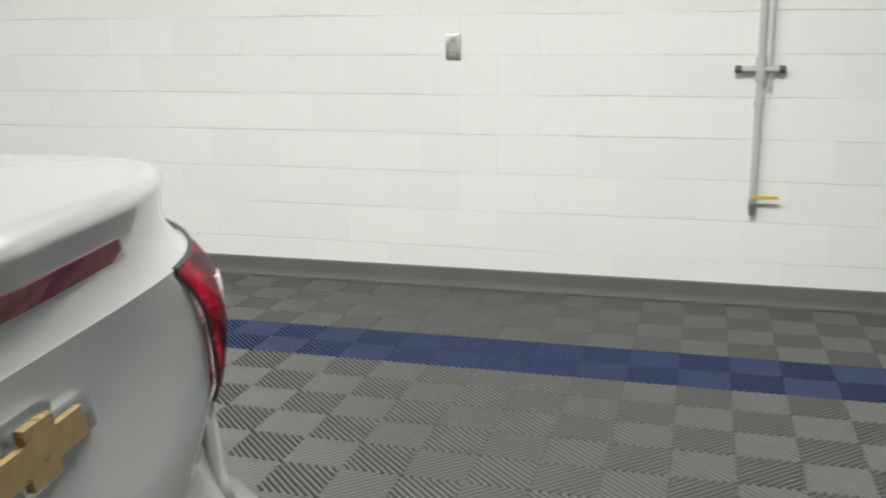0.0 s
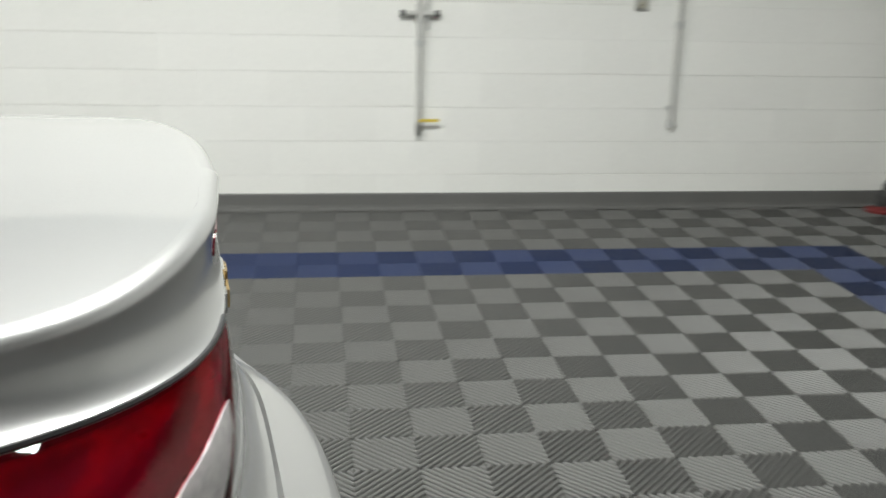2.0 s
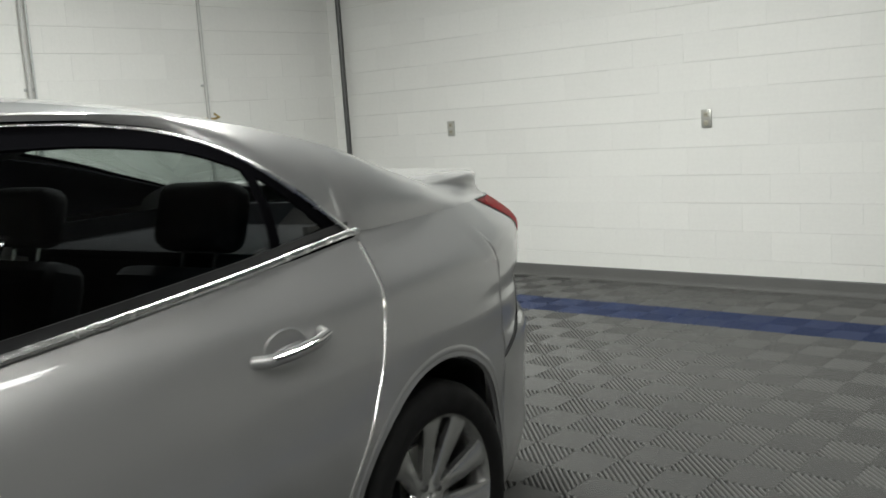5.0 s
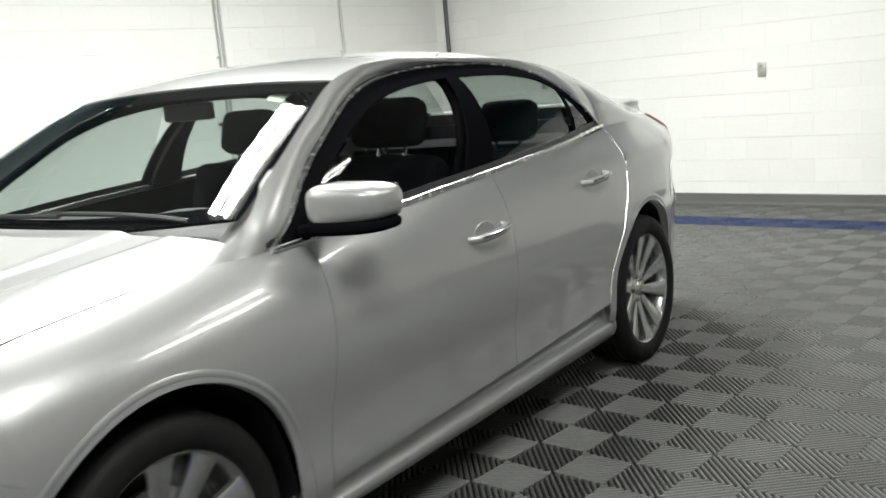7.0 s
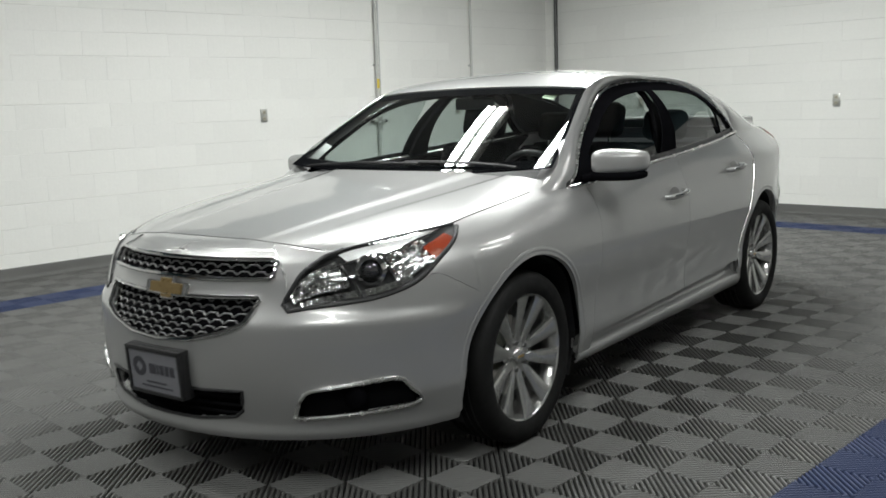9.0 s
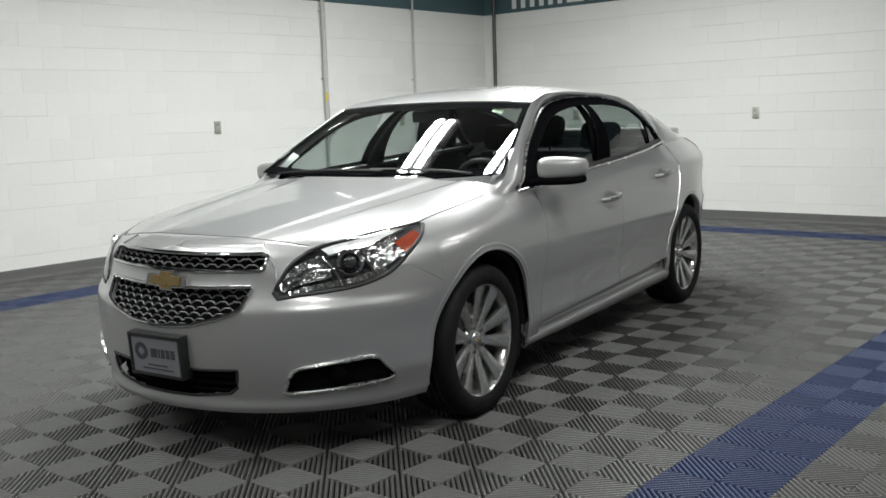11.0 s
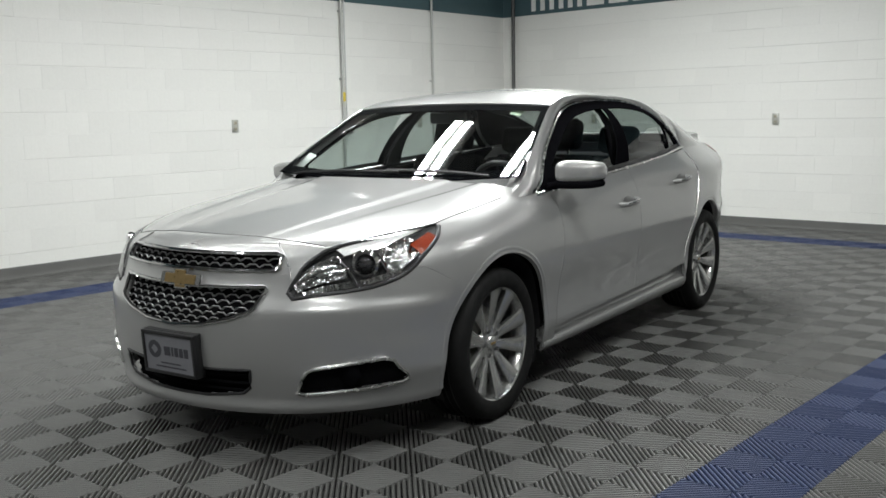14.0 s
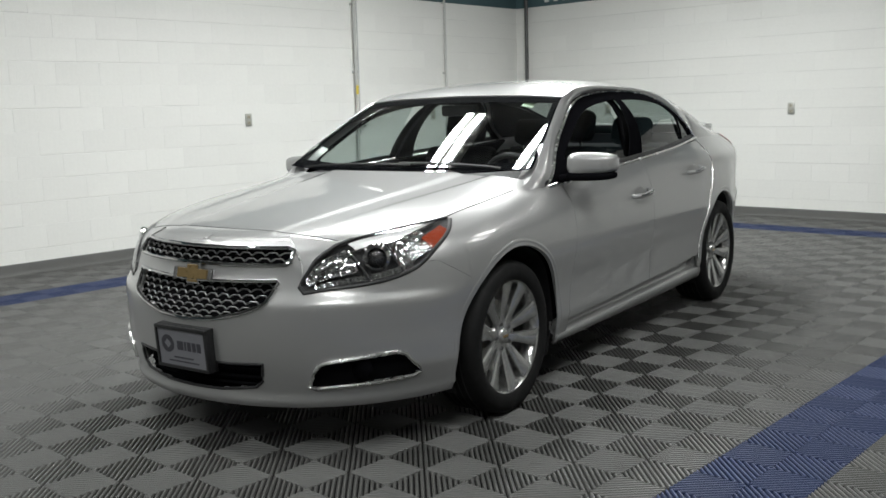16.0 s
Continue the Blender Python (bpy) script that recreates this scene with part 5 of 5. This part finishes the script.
part("mirror_case", box(-0.115, 0.115, -0.015, 0.012, -0.03, 0.03, 0.012), BLACK_PLASTIC, rv)
part("mirror_face", box(-0.108, 0.108, 0.012, 0.014, -0.025, 0.025), CHROME, rv)
part("stalk", tube([(0, -0.01, 0.02), (0, -0.03, 0.055)], 0.008, 8), BLACK_PLASTIC, rv)
for s in (1, -1):
    def door_card(u, v):
        y = lerp(-0.92, 1.24, u)
        z = lerp(0.35, belt(y) - 0.004, v)
        return s * (side_x(y, min(z, belt(y))) - 0.05 - 0.02 * math.sin(v * 3)), y, z
    panel("door_card", door_card, 24, 10, INTERIOR, thick=0.02)

    def head_lining(u, v):
        y = lerp(-0.80, 1.75, u)
        lo = win_top(y) + 0.004 if -0.93 < y < 1.24 else belt(y) + 0.01
        hi = max(green_z(roof_edge(y), y), lo + 0.003)
        z = lerp(lo, hi, v)
        return s * (green_x(y, z) - 0.035), y, z - 0.004
    panel("pillar_lining", head_lining, 40, 5, INTERIOR, thick=0.004)
    def b_post(u, v):
        y = lerp(0.02, 0.18, u)
        z = lerp(belt(y), win_top(y), v)
        t = (z - belt(y)) / 0.36
        y += 0.14 * (t - 0.5 * t * (2 * u - 1))
        return s * (green_x(y, z) - 0.045), y, z
    panel("b_pillar_lining", b_post, 3, 6, INTERIOR, thick=0.02)
over("headliner", -0.36, 1.17, 20, 14, INTERIOR_GREY, -0.035, 0.004, 0.99)
part("parcel_shelf", box(-0.62, 0.62, 1.20, 1.80, 1.00, 1.03, 0.01), INTERIOR, sedan)
part("cabin_floor", box(-0.72, 0.72, -1.0, 1.3, 0.30, 0.34), INTERIOR, sedan)
part("rear_bulkhead", box(-0.70, 0.70, 1.30, 1.36, 0.30, 1.0), INTERIOR, sedan)
part("boot_divider", box(-0.56, 0.56, 1.80, 1.84, 0.60, 1.10), INTERIOR, sedan)
for s in (1, -1):
    part("quarter_lining", box(s * 0.56 - 0.01, s * 0.56 + 0.01, 1.28, 1.84, 0.60, 1.09), INTERIOR, sedan)

# wiper, inspection sticker
wp = tube([(x, -1.015 + 0.03 * (x / 0.7)**2, green_z(x, -1.0) + 0.012) for x in np.linspace(-0.62, 0.10, 12)], 0.007, 6)
part("wiper", wp, BLACK_PLASTIC, sedan, "black wiper arm")
part("wiper", tube([(x, -1.005 + 0.03 * (x / 0.7)**2, green_z(x, -0.99) + 0.012) for x in np.linspace(0.02, 0.60, 10)], 0.007, 6), BLACK_PLASTIC, sedan, "black wiper arm")


def stick(u, v):
    x, y = lerp(0.43, 0.49, u), lerp(-0.475, -0.42, v)
    return x, y, green_z(x, y) - 0.008


panel("windscreen_sticker", stick, 3, 3, STICKER, thick=0.001, label="pale green inspection sticker")


# ---- floor tiles: diagonal ribs over a dark gap, turned in each other square ----
def rib_square(direction):
    """Ribs of one square with sloped shoulders, standing on the subfloor; the square is T wide with its low corner at the origin."""
    g = 0.0006
    lo, hi = g, T - g
    count = 14
    p = T * 2**0.5 / count
    verts, faces = [], []
    for k in range(count):
        rows = []
        for off, z in ((-0.0062, -0.0135), (-0.0062, -0.0045), (-0.0028, 0.0), (0.0028, 0.0), (0.0062, -0.0045), (0.0062, -0.0135)):
            c = ((k + 0.5) * p + off) * 2**0.5          # x + y along the line
            c = min(max(c, 2 * lo + 0.001), 2 * hi - 0.001)
            x0, x1 = max(lo, c - hi), min(hi, c - lo)
            a, b = (x0, c - x0), (x1, c - x1)
            if direction > 0:
                a, b = (a[0], T - a[1]), (b[0], T - b[1])
            rows.append(((*a, z), (*b, z)))
        i0 = len(verts)
        for a, b in rows:
            verts += [a, b]
        for m in range(5):
            q = (i0 + 2 * m, i0 + 2 * m + 1, i0 + 2 * m + 3, i0 + 2 * m + 2)
            faces.append(q if direction > 0 else q[::-1])
    return verts, faces


def tile_mesh(direction, material, name):
    v, f = rib_square(direction)
    me = bpy.data.meshes.new(name)
    me.from_pydata(v, [], f)
    me.update()
    me.materials.append(material)
    return me


def is_blue(i, j):
    on_a = 0 <= i < 2 and j < 0
    on_b = -2 <= j < 0 and 0 <= i < 31
    on_c = 29 <= i < 31 and j < 0
    return on_a or on_b or on_c


floor_tiles = empty("floor_tiles", Matrix(), "grey ribbed plastic floor tiles with a blue border", "floor tiles", kind="structure")
TILES = {(d, blue): tile_mesh(d, TILE_BLUE if blue else TILE_GREY, "tile") for d in (-1, 1) for blue in (False, True)}
joined = {False: ([], []), True: ([], [])}
for i in range(-5, 56):
    for j in range(-62, 4):
        x, y = i * T, j * T
        if x + T < WALL_A or y > WALL_B:
            continue
        d = 1 if (i + j) % 2 == 0 else -1
        blue = is_blue(i, j)
        near = (24 <= i <= 38 and -45 <= j <= -28) or (5 <= i <= 12 and -12 <= j <= -5)
        if near:
            ob = new("tile", TILES[(d, blue)])
            ob.location = (x, y, 0)
            ob.parent = floor_tiles
        else:
            v, f = rib_square(d)
            jv, jf = joined[blue]
            k = len(jv)
            jv += [(a + x, b + y, c) for a, b, c in v]
            jf += [tuple(q + k for q in face) for face in f]
for blue, (jv, jf) in joined.items():
    ob = link_mesh("tiles_blue" if blue else "tiles_grey", jv, jf, TILE_BLUE if blue else TILE_GREY, floor_tiles)
    ob["kind"] = "stuff"

# ---- painted blocks of the two walls ----
def block_mesh(w, along, low_open, top_open):
    bm = bmesh.new()
    h = 0.1985
    b = 0.0022
    lo_b, hi_b = (b if low_open else 0.0004), (b if top_open else 0.0004)
    x0, x1, z0, z1 = 0.0001, w - 0.0001, 0.0016 if low_open else 0.0001, h if top_open else 0.1999
    ring0 = [(x0, 0.0045, z0), (x1, 0.0045, z0), (x1, 0.0045, z1), (x0, 0.0045, z1)]
    ring1 = [(x0 + 0.0003, 0.0, z0 + lo_b), (x1 - 0.0003, 0.0, z0 + lo_b), (x1 - 0.0003, 0.0, z1 - hi_b), (x0 + 0.0003, 0.0, z1 - hi_b)]
    a = [bm.verts.new(p) for p in ring0]
    c = [bm.verts.new(p) for p in ring1]
    for k in range(4):
        bm.faces.new((a[k], a[(k + 1) % 4], c[(k + 1) % 4], c[k]))
    bm.faces.new(c)
    bmesh.ops.recalc_face_normals(bm, faces=bm.faces)
    if along == "y":
        bmesh.ops.rotate(bm, verts=bm.verts, cent=(0, 0, 0), matrix=Matrix.Rotation(radians(90), 3, "Z"))
    me = bpy.data.meshes.new("block")
    bm.to_mesh(me)
    bm.free()
    me.materials.append(BLOCK)
    return me


def lay_blocks(wall, along, start, stop, near):
    kinds = {(w, a, b): block_mesh(w, along, a, b) for w in (0.406, 0.203) for a in (0, 1) for b in (0, 1)}

    def joint_open(row, at):
        """Thick paint has filled many of the bed joints, stretch by stretch."""
        return int(noise.noise((at * 0.9, row * 7.3, 3.1 if along == "y" else 9.7)) > -0.02)
    rest_v, rest_f = [], []
    for row in range(13):
        z = 0.011 + row * 0.2
        s = start
        k = 0
        while s < stop - 0.05:
            w = 0.203 if (k == 0 and row % 2) else 0.406
            me = kinds[(w, joint_open(row, s), joint_open(row + 1, s))]
            if along == "y":
                loc = (WALL_A, -s - 0.0, z)       # runs towards -y
                loc = (WALL_A, WALL_B - (s - start) - w, z)
            else:
                loc = (s, WALL_B, z)
            if near(s - start, row):
                ob = new("block", me)
                ob.location = loc
                ob.parent = wall
            else:
                n0 = len(rest_v)
                rest_v += [tuple(v.co + Vector(loc)) for v in me.vertices]
                rest_f += [tuple(q + n0 for q in p.vertices) for p in me.polygons]
            s += w
            k += 1
    ob = link_mesh("blocks", rest_v, rest_f, BLOCK, wall)
    ob["kind"] = "stuff"


lay_blocks(wall_a, "y", 0.0, WALL_B - SOUTH, lambda s, row: s < 9.6 and row < 12)
lay_blocks(wall_b, "x", WALL_A, EAST, lambda s, row: s < 9.0 and row < 12)
